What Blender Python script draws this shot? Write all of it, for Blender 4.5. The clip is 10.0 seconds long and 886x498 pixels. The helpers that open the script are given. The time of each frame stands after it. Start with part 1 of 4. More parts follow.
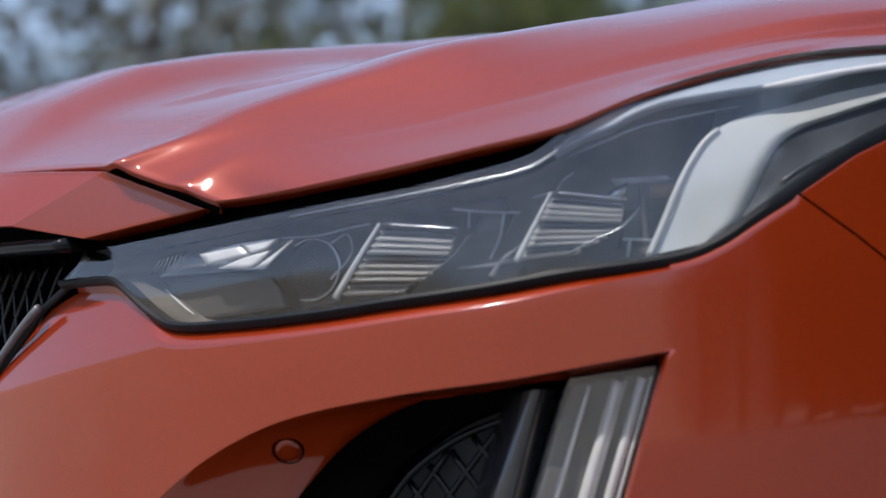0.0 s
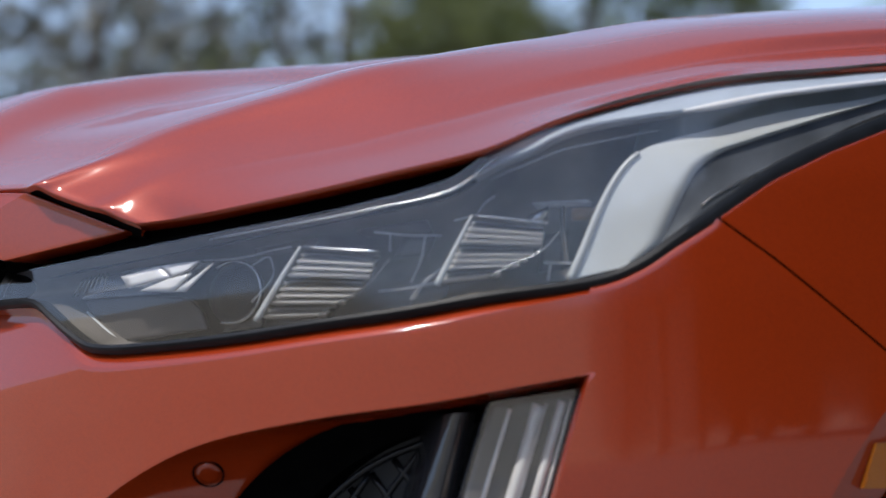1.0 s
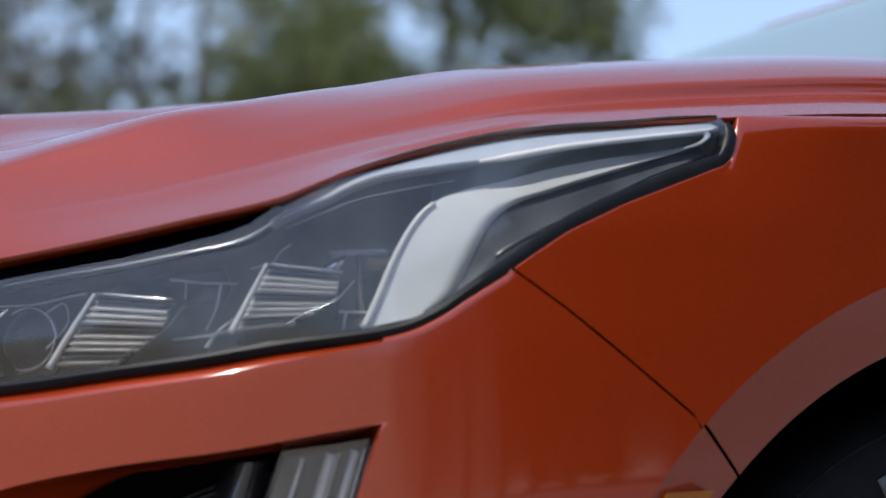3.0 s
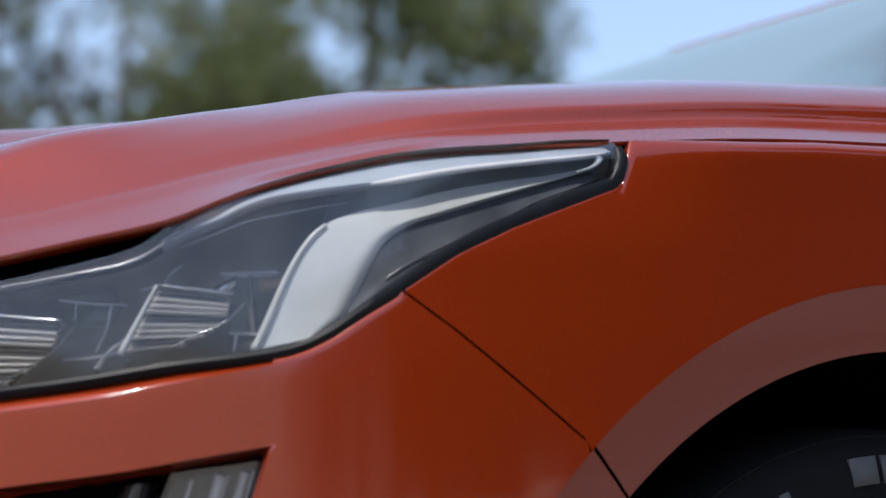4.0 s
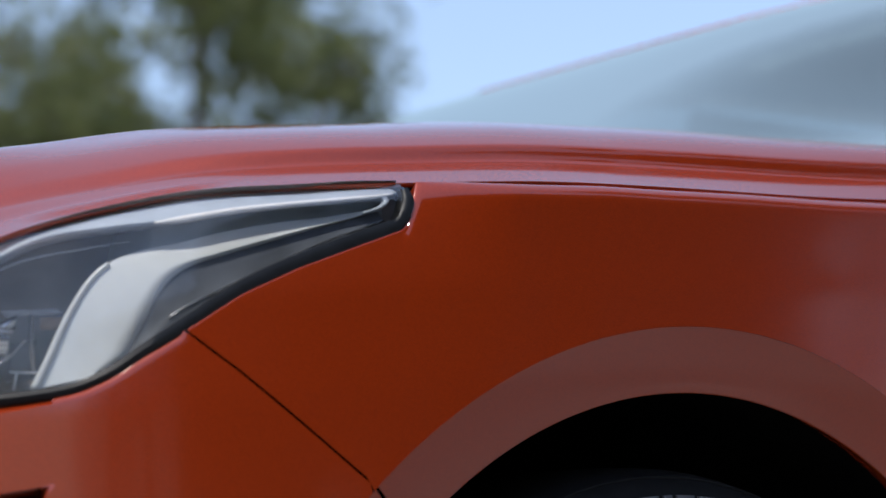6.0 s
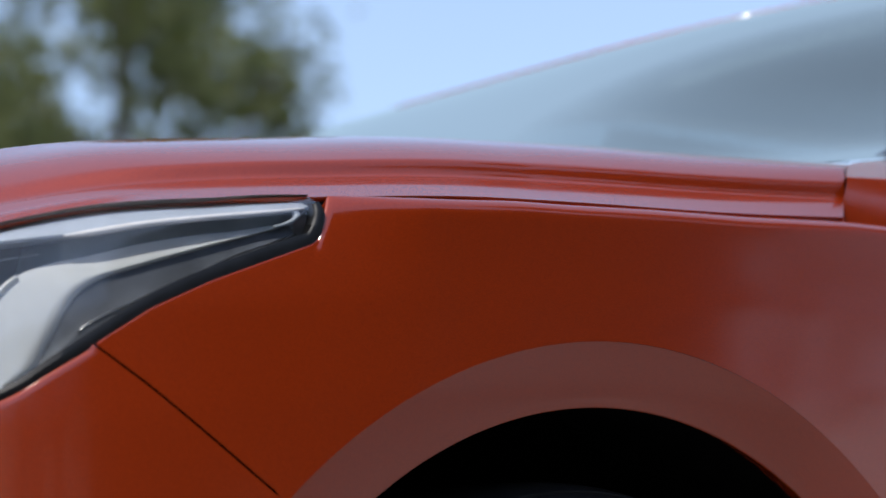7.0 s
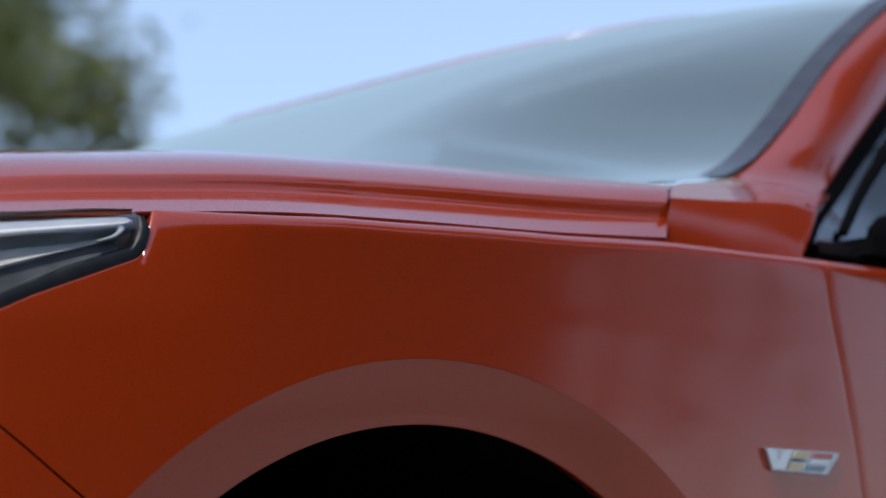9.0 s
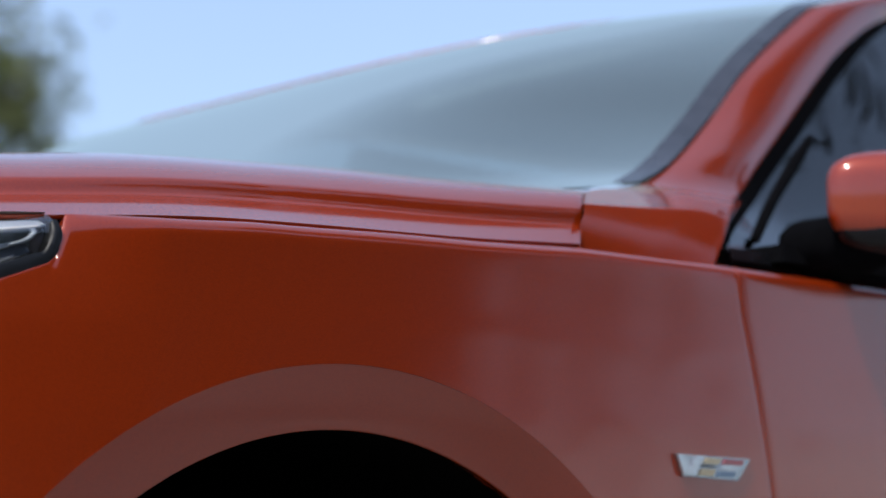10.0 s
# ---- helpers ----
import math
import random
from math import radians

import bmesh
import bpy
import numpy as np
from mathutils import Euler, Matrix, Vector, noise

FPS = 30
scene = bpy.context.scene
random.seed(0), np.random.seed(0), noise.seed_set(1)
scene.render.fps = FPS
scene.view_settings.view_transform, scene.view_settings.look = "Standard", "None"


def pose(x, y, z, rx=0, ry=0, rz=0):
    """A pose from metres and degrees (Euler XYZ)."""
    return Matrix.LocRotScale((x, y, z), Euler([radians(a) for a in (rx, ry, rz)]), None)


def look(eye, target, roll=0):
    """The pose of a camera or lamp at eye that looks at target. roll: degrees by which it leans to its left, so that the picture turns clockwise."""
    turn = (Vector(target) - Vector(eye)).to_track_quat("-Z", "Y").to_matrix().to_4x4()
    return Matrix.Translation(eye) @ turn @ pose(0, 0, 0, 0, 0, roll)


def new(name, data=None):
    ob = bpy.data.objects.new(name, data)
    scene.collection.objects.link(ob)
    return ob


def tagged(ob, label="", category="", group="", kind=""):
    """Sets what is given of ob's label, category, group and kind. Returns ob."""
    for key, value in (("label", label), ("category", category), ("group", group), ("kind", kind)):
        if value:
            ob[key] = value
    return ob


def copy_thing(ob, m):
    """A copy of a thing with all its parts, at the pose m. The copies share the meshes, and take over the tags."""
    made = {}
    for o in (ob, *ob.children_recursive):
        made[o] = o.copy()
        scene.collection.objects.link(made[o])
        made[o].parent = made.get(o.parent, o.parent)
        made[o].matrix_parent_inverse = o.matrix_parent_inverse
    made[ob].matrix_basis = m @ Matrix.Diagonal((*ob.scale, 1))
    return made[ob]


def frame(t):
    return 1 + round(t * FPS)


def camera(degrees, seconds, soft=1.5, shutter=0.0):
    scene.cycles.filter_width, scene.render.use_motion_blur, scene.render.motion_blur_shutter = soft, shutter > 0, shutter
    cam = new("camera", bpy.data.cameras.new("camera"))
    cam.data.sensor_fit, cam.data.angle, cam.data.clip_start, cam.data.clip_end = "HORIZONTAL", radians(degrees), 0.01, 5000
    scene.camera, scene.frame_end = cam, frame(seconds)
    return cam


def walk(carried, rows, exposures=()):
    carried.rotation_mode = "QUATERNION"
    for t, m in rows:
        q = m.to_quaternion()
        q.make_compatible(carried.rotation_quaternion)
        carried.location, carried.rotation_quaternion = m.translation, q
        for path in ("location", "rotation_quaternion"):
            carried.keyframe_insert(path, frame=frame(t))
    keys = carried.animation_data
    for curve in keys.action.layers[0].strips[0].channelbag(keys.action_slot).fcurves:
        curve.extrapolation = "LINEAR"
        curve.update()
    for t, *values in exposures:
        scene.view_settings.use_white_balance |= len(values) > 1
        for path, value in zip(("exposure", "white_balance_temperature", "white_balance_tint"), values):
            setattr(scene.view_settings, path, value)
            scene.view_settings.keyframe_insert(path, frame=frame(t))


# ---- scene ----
cam = camera(22.0, 10.0)
PATH = [
    (0, pose(-1.2840, -1.1982, 0.5615, 95.359, -0.025, -25.437)),
    (0.5, pose(-1.2795, -1.2020, 0.5636, 95.566, 0.011, -26.193)),
    (1, pose(-1.2711, -1.2045, 0.5639, 95.852, -0.008, -26.896)),
    (1.5, pose(-1.2627, -1.2084, 0.5649, 96.141, -0.023, -27.704)),
    (2, pose(-1.2546, -1.2159, 0.5664, 96.404, -0.007, -28.604)),
    (2.5, pose(-1.2448, -1.2208, 0.5674, 96.674, -0.031, -29.559)),
    (4, pose(-1.2176, -1.2388, 0.5700, 97.413, -0.119, -32.452)),
    (4.5, pose(-1.2106, -1.2455, 0.5700, 97.739, -0.130, -33.546)),
    (5, pose(-1.2030, -1.2475, 0.5708, 97.994, -0.101, -34.659)),
    (5.5, pose(-1.1984, -1.2541, 0.5716, 98.170, -0.070, -35.722)),
    (7, pose(-1.1859, -1.2663, 0.5705, 98.756, 0.089, -38.610)),
    (7.5, pose(-1.1861, -1.2659, 0.5711, 98.873, 0.040, -39.658)),
    (8, pose(-1.1849, -1.2693, 0.5714, 98.957, 0.097, -40.685)),
    (8.5, pose(-1.1839, -1.2718, 0.5712, 99.039, 0.150, -41.726)),
    (9, pose(-1.1845, -1.2713, 0.5725, 99.090, 0.131, -42.890)),
    (9.5, pose(-1.1849, -1.2705, 0.5732, 99.145, 0.166, -43.981)),
    (10, pose(-1.1854, -1.2710, 0.5759, 99.112, 0.082, -45.109)),
]
walk(cam, PATH)
cam.data.dof.use_dof = True
cam.data.dof.focus_distance = 1.72
cam.data.dof.aperture_fstop = 4.8

CAR_W = 1.88

# ---- world, sun, exposure ----
SUN_ELEV, SUN_AZ = 57.0, 197.0      # azimuth of the sun seen from the car, degrees from +x towards +y
world = bpy.data.worlds.new("sky")
scene.world = world
world.use_nodes = True
wn = world.node_tree
sky = wn.nodes.new("ShaderNodeTexSky")
sky.sky_type = 'NISHITA'
sky.sun_disc = False
sky.sun_elevation = radians(SUN_ELEV)
sky.sun_rotation = radians(90.0 - SUN_AZ)
sky.air_density, sky.dust_density, sky.ozone_density = 1.0, 1.0, 1.8
wn.nodes["Background"].inputs["Strength"].default_value = 0.147
haze = wn.nodes.new("ShaderNodeMixRGB")
haze.blend_type = 'MULTIPLY'
haze.inputs["Fac"].default_value = 1.0
haze.inputs["Color2"].default_value = (0.99, 0.95, 1.0, 1)
wn.links.new(sky.outputs["Color"], haze.inputs["Color1"])
veil = wn.nodes.new("ShaderNodeMixRGB")      # thin even haze over the whole sky
veil.inputs["Fac"].default_value = 0.5
veil.inputs["Color2"].default_value = (1.75, 2.35, 3.3, 1)
wn.links.new(haze.outputs["Color"], veil.inputs["Color1"])
wn.links.new(veil.outputs["Color"], wn.nodes["Background"].inputs["Color"])
sun_data = bpy.data.lights.new("sun", 'SUN')
sun_data.energy, sun_data.angle, sun_data.color = 1.75, radians(0.6), (1.0, 0.95, 0.88)
sun = new("sun", sun_data)
_e, _a = radians(SUN_ELEV), radians(SUN_AZ)
sun.matrix_world = look((math.cos(_e) * math.cos(_a) * 30, math.cos(_e) * math.sin(_a) * 30, math.sin(_e) * 30), (0, 0, 0))
scene.view_settings.exposure = 0.83


# ---- materials ----
def material(name, color, rough=0.5, metal=0.0, coat=0.0, noise_scale=0.0, spread=0.0, bump=0.0, bump_scale=200.0, spec=0.5, coat_rough=0.03):
    m = bpy.data.materials.new(name)
    m.use_nodes = True
    nt = m.node_tree
    b = nt.nodes["Principled BSDF"]
    b.inputs["Base Color"].default_value = (*color, 1)
    b.inputs["Roughness"].default_value = rough
    b.inputs["Metallic"].default_value = metal
    b.inputs["Coat Weight"].default_value = coat
    b.inputs["Coat Roughness"].default_value = coat_rough
    b.inputs["Specular IOR Level"].default_value = spec
    if noise_scale or bump:
        co = nt.nodes.new("ShaderNodeTexCoord")
    if noise_scale:
        big = nt.nodes.new("ShaderNodeTexNoise")
        big.inputs["Scale"].default_value = noise_scale
        big.inputs["Detail"].default_value = 6
        nt.links.new(co.outputs["Object"], big.inputs["Vector"])
        ramp = nt.nodes.new("ShaderNodeValToRGB")
        ramp.color_ramp.elements[0].color = (*[c * (1 - spread) for c in color], 1)
        ramp.color_ramp.elements[1].color = (*[min(1, c * (1 + spread)) for c in color], 1)
        ramp.color_ramp.elements[0].position, ramp.color_ramp.elements[1].position = 0.3, 0.7
        nt.links.new(big.outputs["Fac"], ramp.inputs["Fac"])
        nt.links.new(ramp.outputs["Color"], b.inputs["Base Color"])
    if bump:
        fine = nt.nodes.new("ShaderNodeTexNoise")
        fine.inputs["Scale"].default_value = bump_scale
        fine.inputs["Detail"].default_value = 4
        nt.links.new(co.outputs["Object"], fine.inputs["Vector"])
        bp = nt.nodes.new("ShaderNodeBump")
        bp.inputs["Strength"].default_value = bump
        bp.inputs["Distance"].default_value = 0.002
        nt.links.new(fine.outputs["Fac"], bp.inputs["Height"])
        nt.links.new(bp.outputs["Normal"], b.inputs["Normal"])
    return m


def thin_glass(name, tint, rough=0.0, ior=1.5, gain=1.0, sheen=(1, 1, 1)):
    m = bpy.data.materials.new(name)
    m.use_nodes = True
    nt = m.node_tree
    nt.nodes.remove(nt.nodes["Principled BSDF"])
    out = nt.nodes["Material Output"]
    clear, gloss, mix = nt.nodes.new("ShaderNodeBsdfTransparent"), nt.nodes.new("ShaderNodeBsdfGlossy"), nt.nodes.new("ShaderNodeMixShader")
    clear.inputs["Color"].default_value = (*tint, 1)
    gloss.inputs["Roughness"].default_value = rough
    gloss.inputs["Color"].default_value = (*sheen, 1)
    fr = nt.nodes.new("ShaderNodeFresnel")
    fr.inputs["IOR"].default_value = ior
    mul = nt.nodes.new("ShaderNodeMath")
    mul.operation, mul.use_clamp = 'MULTIPLY', True
    mul.inputs[1].default_value = gain
    nt.links.new(fr.outputs["Fac"], mul.inputs[0])
    nt.links.new(mul.outputs[0], mix.inputs["Fac"])
    nt.links.new(clear.outputs[0], mix.inputs[1])
    nt.links.new(gloss.outputs[0], mix.inputs[2])
    nt.links.new(mix.outputs[0], out.inputs["Surface"])
    return m


def paint_material():
    m = material("orange_metallic_paint", (0.42, 0.040, 0.003), rough=0.5, metal=0.2, coat=1.0, coat_rough=0.08, spec=0.1)
    nt = m.node_tree
    b = nt.nodes["Principled BSDF"]
    b.inputs["Coat IOR"].default_value = 1.68
    co = nt.nodes.new("ShaderNodeTexCoord")
    flake = nt.nodes.new("ShaderNodeTexVoronoi")
    flake.inputs["Scale"].default_value = 1800
    nt.links.new(co.outputs["Object"], flake.inputs["Vector"])
    cloud = nt.nodes.new("ShaderNodeTexNoise")
    cloud.inputs["Scale"].default_value = 6
    nt.links.new(co.outputs["Object"], cloud.inputs["Vector"])
    mixc = nt.nodes.new("ShaderNodeMixRGB")
    mixc.inputs["Color1"].default_value = (0.232, 0.0192, 0.0007, 1)
    mixc.inputs["Color2"].default_value = (0.325, 0.0302, 0.0010, 1)
    nt.links.new(flake.outputs["Color"], mixc.inputs["Fac"])
    nt.links.new(mixc.outputs["Color"], b.inputs["Base Color"])
    peel = nt.nodes.new("ShaderNodeBump")
    peel.inputs["Strength"].default_value = 0.02
    peel.inputs["Distance"].default_value = 0.001
    nt.links.new(cloud.outputs["Fac"], peel.inputs["Height"])
    nt.links.new(peel.outputs["Normal"], b.inputs["Coat Normal"])
    return m


PAINT = paint_material()
BLACK = material("gloss_black_plastic", (0.006, 0.006, 0.007), rough=0.18, spec=0.3, noise_scale=30, spread=0.2)
MATT = material("matt_black_plastic", (0.012, 0.012, 0.013), rough=0.6, noise_scale=60, spread=0.3, bump=0.15, bump_scale=900)
LINER = material("wheel_liner_felt", (0.0025, 0.0025, 0.0025), rough=0.95, spec=0.02, noise_scale=40, spread=0.3, bump=0.3, bump_scale=400)
SEAL = material("rubber_seal", (0.003, 0.003, 0.0035), rough=0.9, noise_scale=80, spread=0.2, spec=0.02)
HOUSING = material("lamp_housing_grey", (0.165, 0.152, 0.140), rough=0.4, noise_scale=18, spread=0.55)
DARK_HOUSING = material("lamp_housing_dark", (0.12, 0.115, 0.11), rough=0.3, noise_scale=25, spread=0.2)
SILVER = material("aluminised_plastic", (0.86, 0.85, 0.84), rough=0.3, metal=0.15, noise_scale=60, spread=0.08)
CHROME = material("bright_chrome", (0.82, 0.83, 0.85), rough=0.08, metal=1.0)
SATIN = material("satin_chrome", (0.42, 0.43, 0.45), rough=0.25, metal=1.0)
DRL_WHITE = material("white_light_guide", (0.62, 0.65, 0.66), rough=0.4, metal=0.1, noise_scale=40, spread=0.06, coat=0.4)
LENS = thin_glass("clear_lamp_cover", (0.95, 0.96, 0.97), rough=0.05, ior=1.6, gain=1.5, sheen=(1.0, 0.94, 0.92))
GLASS = thin_glass("windscreen_glass", (0.20, 0.25, 0.25), ior=1.6, gain=4.0, rough=0.03, sheen=(1.0, 1.0, 0.85))
TINTED = thin_glass("side_window_glass", (0.10, 0.12, 0.13), ior=1.52, gain=1.1)
AMBER = material("amber_reflector", (0.25, 0.075, 0.005), rough=0.2, coat=0.5, bump=0.4, bump_scale=500)
RUBBER = material("tyre_rubber", (0.007, 0.007, 0.0075), rough=0.8, spec=0.2, noise_scale=50, spread=0.3, bump=0.2, bump_scale=500)
PRINT = material("grey_tyre_print", (0.11, 0.11, 0.11), rough=0.7, noise_scale=90, spread=0.15)
ALLOY = material("dark_alloy", (0.08, 0.08, 0.085), rough=0.3, metal=0.9)
CABIN = material("dark_cabin_trim", (0.03, 0.032, 0.033), rough=0.7, noise_scale=12, spread=0.3, bump=0.2, bump_scale=300)


# ---- shapes ----
def spline(points, n):
    """n points along a smooth curve through the given ones, evenly by chord length."""
    p = np.asarray(points, float)
    d = np.r_[0, np.cumsum(np.sqrt((np.diff(p, axis=0) ** 2).sum(1)))]
    d /= d[-1]
    tan = np.array([(p[min(k + 1, len(p) - 1)] - p[max(k - 1, 0)]) / (d[min(k + 1, len(p) - 1)] - d[max(k - 1, 0)]) for k in range(len(p))])
    u = np.linspace(0, 1, n) if np.isscalar(n) else np.asarray(n, float)
    i = np.clip(np.searchsorted(d, u, side="right") - 1, 0, len(p) - 2)
    h = (d[i + 1] - d[i])[:, None]
    t = (u - d[i])[:, None] / h
    return (2 * t**3 - 3 * t**2 + 1) * p[i] + (t**3 - 2 * t**2 + t) * h * tan[i] + (3 * t**2 - 2 * t**3) * p[i + 1] + (t**3 - t**2) * h * tan[i + 1]


def poly(points, n):
    """n points along a polyline, evenly by length."""
    p = np.asarray(points, float)
    d = np.r_[0, np.cumsum(np.sqrt((np.diff(p, axis=0) ** 2).sum(1)))]
    u = np.linspace(0, d[-1], n)
    return np.stack([np.interp(u, d, p[:, k]) for k in range(p.shape[1])], 1)


# The body's outline seen from above, from the nose's middle round to the door, and how it leans in towards the shoulder.
PLAN = [(-.865, .94), (-.855, .72), (-.83, .55), (-.79, .41), (-.735, .29), (-.655, .185), (-.55, .105), (-.43, .05), (-.28, .018), (-.12, .004), (.1, 0), (.5, 0), (1.0, .01), (1.6, .02), (2.4, .022), (3.0, .04), (3.4, .09), (3.65, .19), (3.78, .36), (3.83, .6), (3.85, .94)]
_c = spline(PLAN, 8000)
_s = np.r_[0, np.cumsum(np.sqrt((np.diff(_c, axis=0) ** 2).sum(1)))]
_s -= _s[np.argmin(abs(_c[:, 0]))]
_t = np.gradient(_c, axis=0)
_t /= np.linalg.norm(_t, axis=1)[:, None]
_n = np.stack([-_t[:, 1], _t[:, 0]], 1)
SHOULDER = np.array([(-1.6, .735), (-1.0, .755), (-.8, .775), (-.6, .81), (-.4, .845), (-.2, .868), (.1, .88), (.5, .895), (1.6, .91)])
LEAN = np.array([(-0.6, 0.03), (-0.4, 0.008), (-0.25, 0), (-0.15, 0.001), (-0.08, 0.004), (-0.03, 0.011), (-0.012, 0.015), (0, 0.027), (0.03, 0.06), (0.06, 0.105)])
_lz = np.linspace(-.6, .06, 200)
_lv = np.interp(_lz, LEAN[:, 0], LEAN[:, 1])
_lv = np.convolve(np.pad(_lv, 2, mode="edge"), np.ones(5) / 5, mode="valid")


def skin(s, z, deep=0.0):
    """Points of the body's skin at arc length s and height z, sunk in by deep."""
    s, z = np.broadcast_arrays(np.asarray(s, float), np.asarray(z, float))
    c = np.stack([np.interp(s, _s, _c[:, 0]), np.interp(s, _s, _c[:, 1])], -1)
    n = np.stack([np.interp(s, _s, _n[:, 0]), np.interp(s, _s, _n[:, 1])], -1)
    lean = np.interp(z - np.interp(s, SHOULDER[:, 0], SHOULDER[:, 1]), _lz, _lv)
    q = c + n * (lean + deep)[..., None]
    return np.concatenate([q, z[..., None]], -1)


def inward(s):
    s = np.asarray(s, float)
    return np.stack([np.interp(s, _s, _n[:, 0]), np.interp(s, _s, _n[:, 1]), 0 * s], -1)


def coons(bottom, top, left, right):
    """A grid of (s, z) inside four curves; bottom and top run left to right, left and right run upwards."""
    u = np.linspace(0, 1, len(bottom))[:, None, None]
    v = np.linspace(0, 1, len(left))[None, :, None]
    b, t, l, r = bottom[:, None], top[:, None], left[None], right[None]
    corner = (1 - u) * (1 - v) * bottom[0] + u * (1 - v) * bottom[-1] + (1 - u) * v * top[0] + u * v * top[-1]
    return (1 - v) * b + v * t + (1 - u) * l + u * r - corner


def pad_edge(p, axis, at_end, r, deep, inn):
    """Adds a rounded, turned-in edge to a grid of points."""
    p = np.moveaxis(p, axis, 0)
    if at_end:
        p = p[::-1]
    lat = p[0] - p[1]
    lat -= (lat * inn).sum(-1, keepdims=True) * inn
    lat /= np.linalg.norm(lat, axis=-1, keepdims=True) + 1e-12
    rows = [p[0] + lat * r * math.sin(a) + inn * r * (1 - math.cos(a)) for a in np.radians([25, 50, 75, 90])]
    rows.append(rows[-1] + inn * deep)
    p = np.concatenate([np.stack(rows[::-1]), p])
    if at_end:
        p = p[::-1]
    return np.moveaxis(p, 0, axis)


def grid_inward(p, towards):
    n = np.cross(np.gradient(p, axis=0), np.gradient(p, axis=1))
    n /= np.linalg.norm(n, axis=-1, keepdims=True) + 1e-12
    flip = np.sign(((np.asarray(towards) - p) * n).sum(-1, keepdims=True))
    return n * np.where(flip == 0, 1, flip)


INSIDE = (0.2, 0.9, 0.55)


def rolled(p, sides="lrbt", r=0.003, deep=0.015, towards=INSIDE, ways=None):
    for side in sides:
        inn = grid_inward(p, towards)
        if ways and side in ways:
            w = np.array(ways[side], float)
            inn = np.zeros_like(inn) + w / np.linalg.norm(w)
        if side == "l":
            p = pad_edge(p, 0, False, r, deep, inn[0])
        if side == "r":
            p = pad_edge(p, 0, True, r, deep, inn[-1])
        if side == "b":
            p = pad_edge(p, 1, False, r, deep, inn[:, 0])
        if side == "t":
            p = pad_edge(p, 1, True, r, deep, inn[:, -1])
    return p


def bm_grids(grids, weld=True, closed=False):
    bm = bmesh.new()
    for p in grids:
        nu, nv = p.shape[:2]
        vs = [[bm.verts.new(p[i, j]) for j in range(nv)] for i in range(nu)]
        for i in range(nu if closed else nu - 1):
            for j in range(nv - 1):
                k = (i + 1) % nu
                q = (vs[i][j], vs[k][j], vs[k][j + 1], vs[i][j + 1])
                bm.faces.new(q)
    if weld and len(grids) > 1:
        bmesh.ops.remove_doubles(bm, verts=bm.verts, dist=2e-5)
    bmesh.ops.recalc_face_normals(bm, faces=bm.faces)
    return bm


def part(name, bm, mat, parent=None, label="", smooth=True, sharp=0.0):
    me = bpy.data.meshes.new(name)
    bm.to_mesh(me)
    bm.free()
    if smooth:
        me.polygons.foreach_set("use_smooth", [True] * len(me.polygons))
        if sharp:
            me.set_sharp_from_angle(angle=radians(sharp))
    me.materials.append(mat)
    ob = new(name, me)
    if parent is not None:
        ob.parent = parent
    if label:
        tagged(ob, label)
    return ob


def bm_tube(line, radius, n=10, flat=1.0):
    """A round bar along a line of points; radius may be a list."""
    line = np.asarray(line, float)
    rad = np.broadcast_to(np.asarray(radius, float), (len(line),))
    tan = np.gradient(line, axis=0)
    tan /= np.linalg.norm(tan, axis=1)[:, None]
    ref = np.array([0, 0, 1.0]) if abs(tan[:, 2]).mean() < 0.8 else np.array([1.0, 0, 0])
    a = np.cross(tan, ref)
    a /= np.linalg.norm(a, axis=1)[:, None]
    b = np.cross(a, tan)
    ang = np.linspace(0, 2 * math.pi, n, endpoint=False)
    rings = line[:, None] + rad[:, None, None] * (np.cos(ang)[None, :, None] * a[:, None] + flat * np.sin(ang)[None, :, None] * b[:, None])
    bm = bmesh.new()
    vs = [[bm.verts.new(q) for q in ring] for ring in rings]
    for i in range(len(vs) - 1):
        for j in range(n):
            bm.faces.new((vs[i][j], vs[i][(j + 1) % n], vs[i + 1][(j + 1) % n], vs[i + 1][j]))
    bm.faces.new(vs[0][::-1])
    bm.faces.new(vs[-1])
    bmesh.ops.recalc_face_normals(bm, faces=bm.faces)
    return bm


def bm_slab(front, back):
    """A closed solid between two grids of points of the same size."""
    bm = bmesh.new()
    nu, nv = front.shape[:2]
    f = [[bm.verts.new(front[i, j]) for j in range(nv)] for i in range(nu)]
    b = [[bm.verts.new(back[i, j]) for j in range(nv)] for i in range(nu)]
    for i in range(nu - 1):
        for j in range(nv - 1):
            bm.faces.new((f[i][j], f[i + 1][j], f[i + 1][j + 1], f[i][j + 1]))
            bm.faces.new((b[i][j], b[i][j + 1], b[i + 1][j + 1], b[i + 1][j]))
    for i in range(nu - 1):
        bm.faces.new((f[i][0], b[i][0], b[i + 1][0], f[i + 1][0]))
        bm.faces.new((f[i][-1], f[i + 1][-1], b[i + 1][-1], b[i][-1]))
    for j in range(nv - 1):
        bm.faces.new((f[0][j], f[0][j + 1], b[0][j + 1], b[0][j]))
        bm.faces.new((f[-1][j], b[-1][j], b[-1][j + 1], f[-1][j + 1]))
    bmesh.ops.recalc_face_normals(bm, faces=bm.faces)
    return bm


def skin_slab(sz, deep, thick):
    """A plate that follows the skin: sz is a grid of (s, z)."""
    return bm_slab(skin(sz[..., 0], sz[..., 1], deep), skin(sz[..., 0], sz[..., 1], deep + thick))


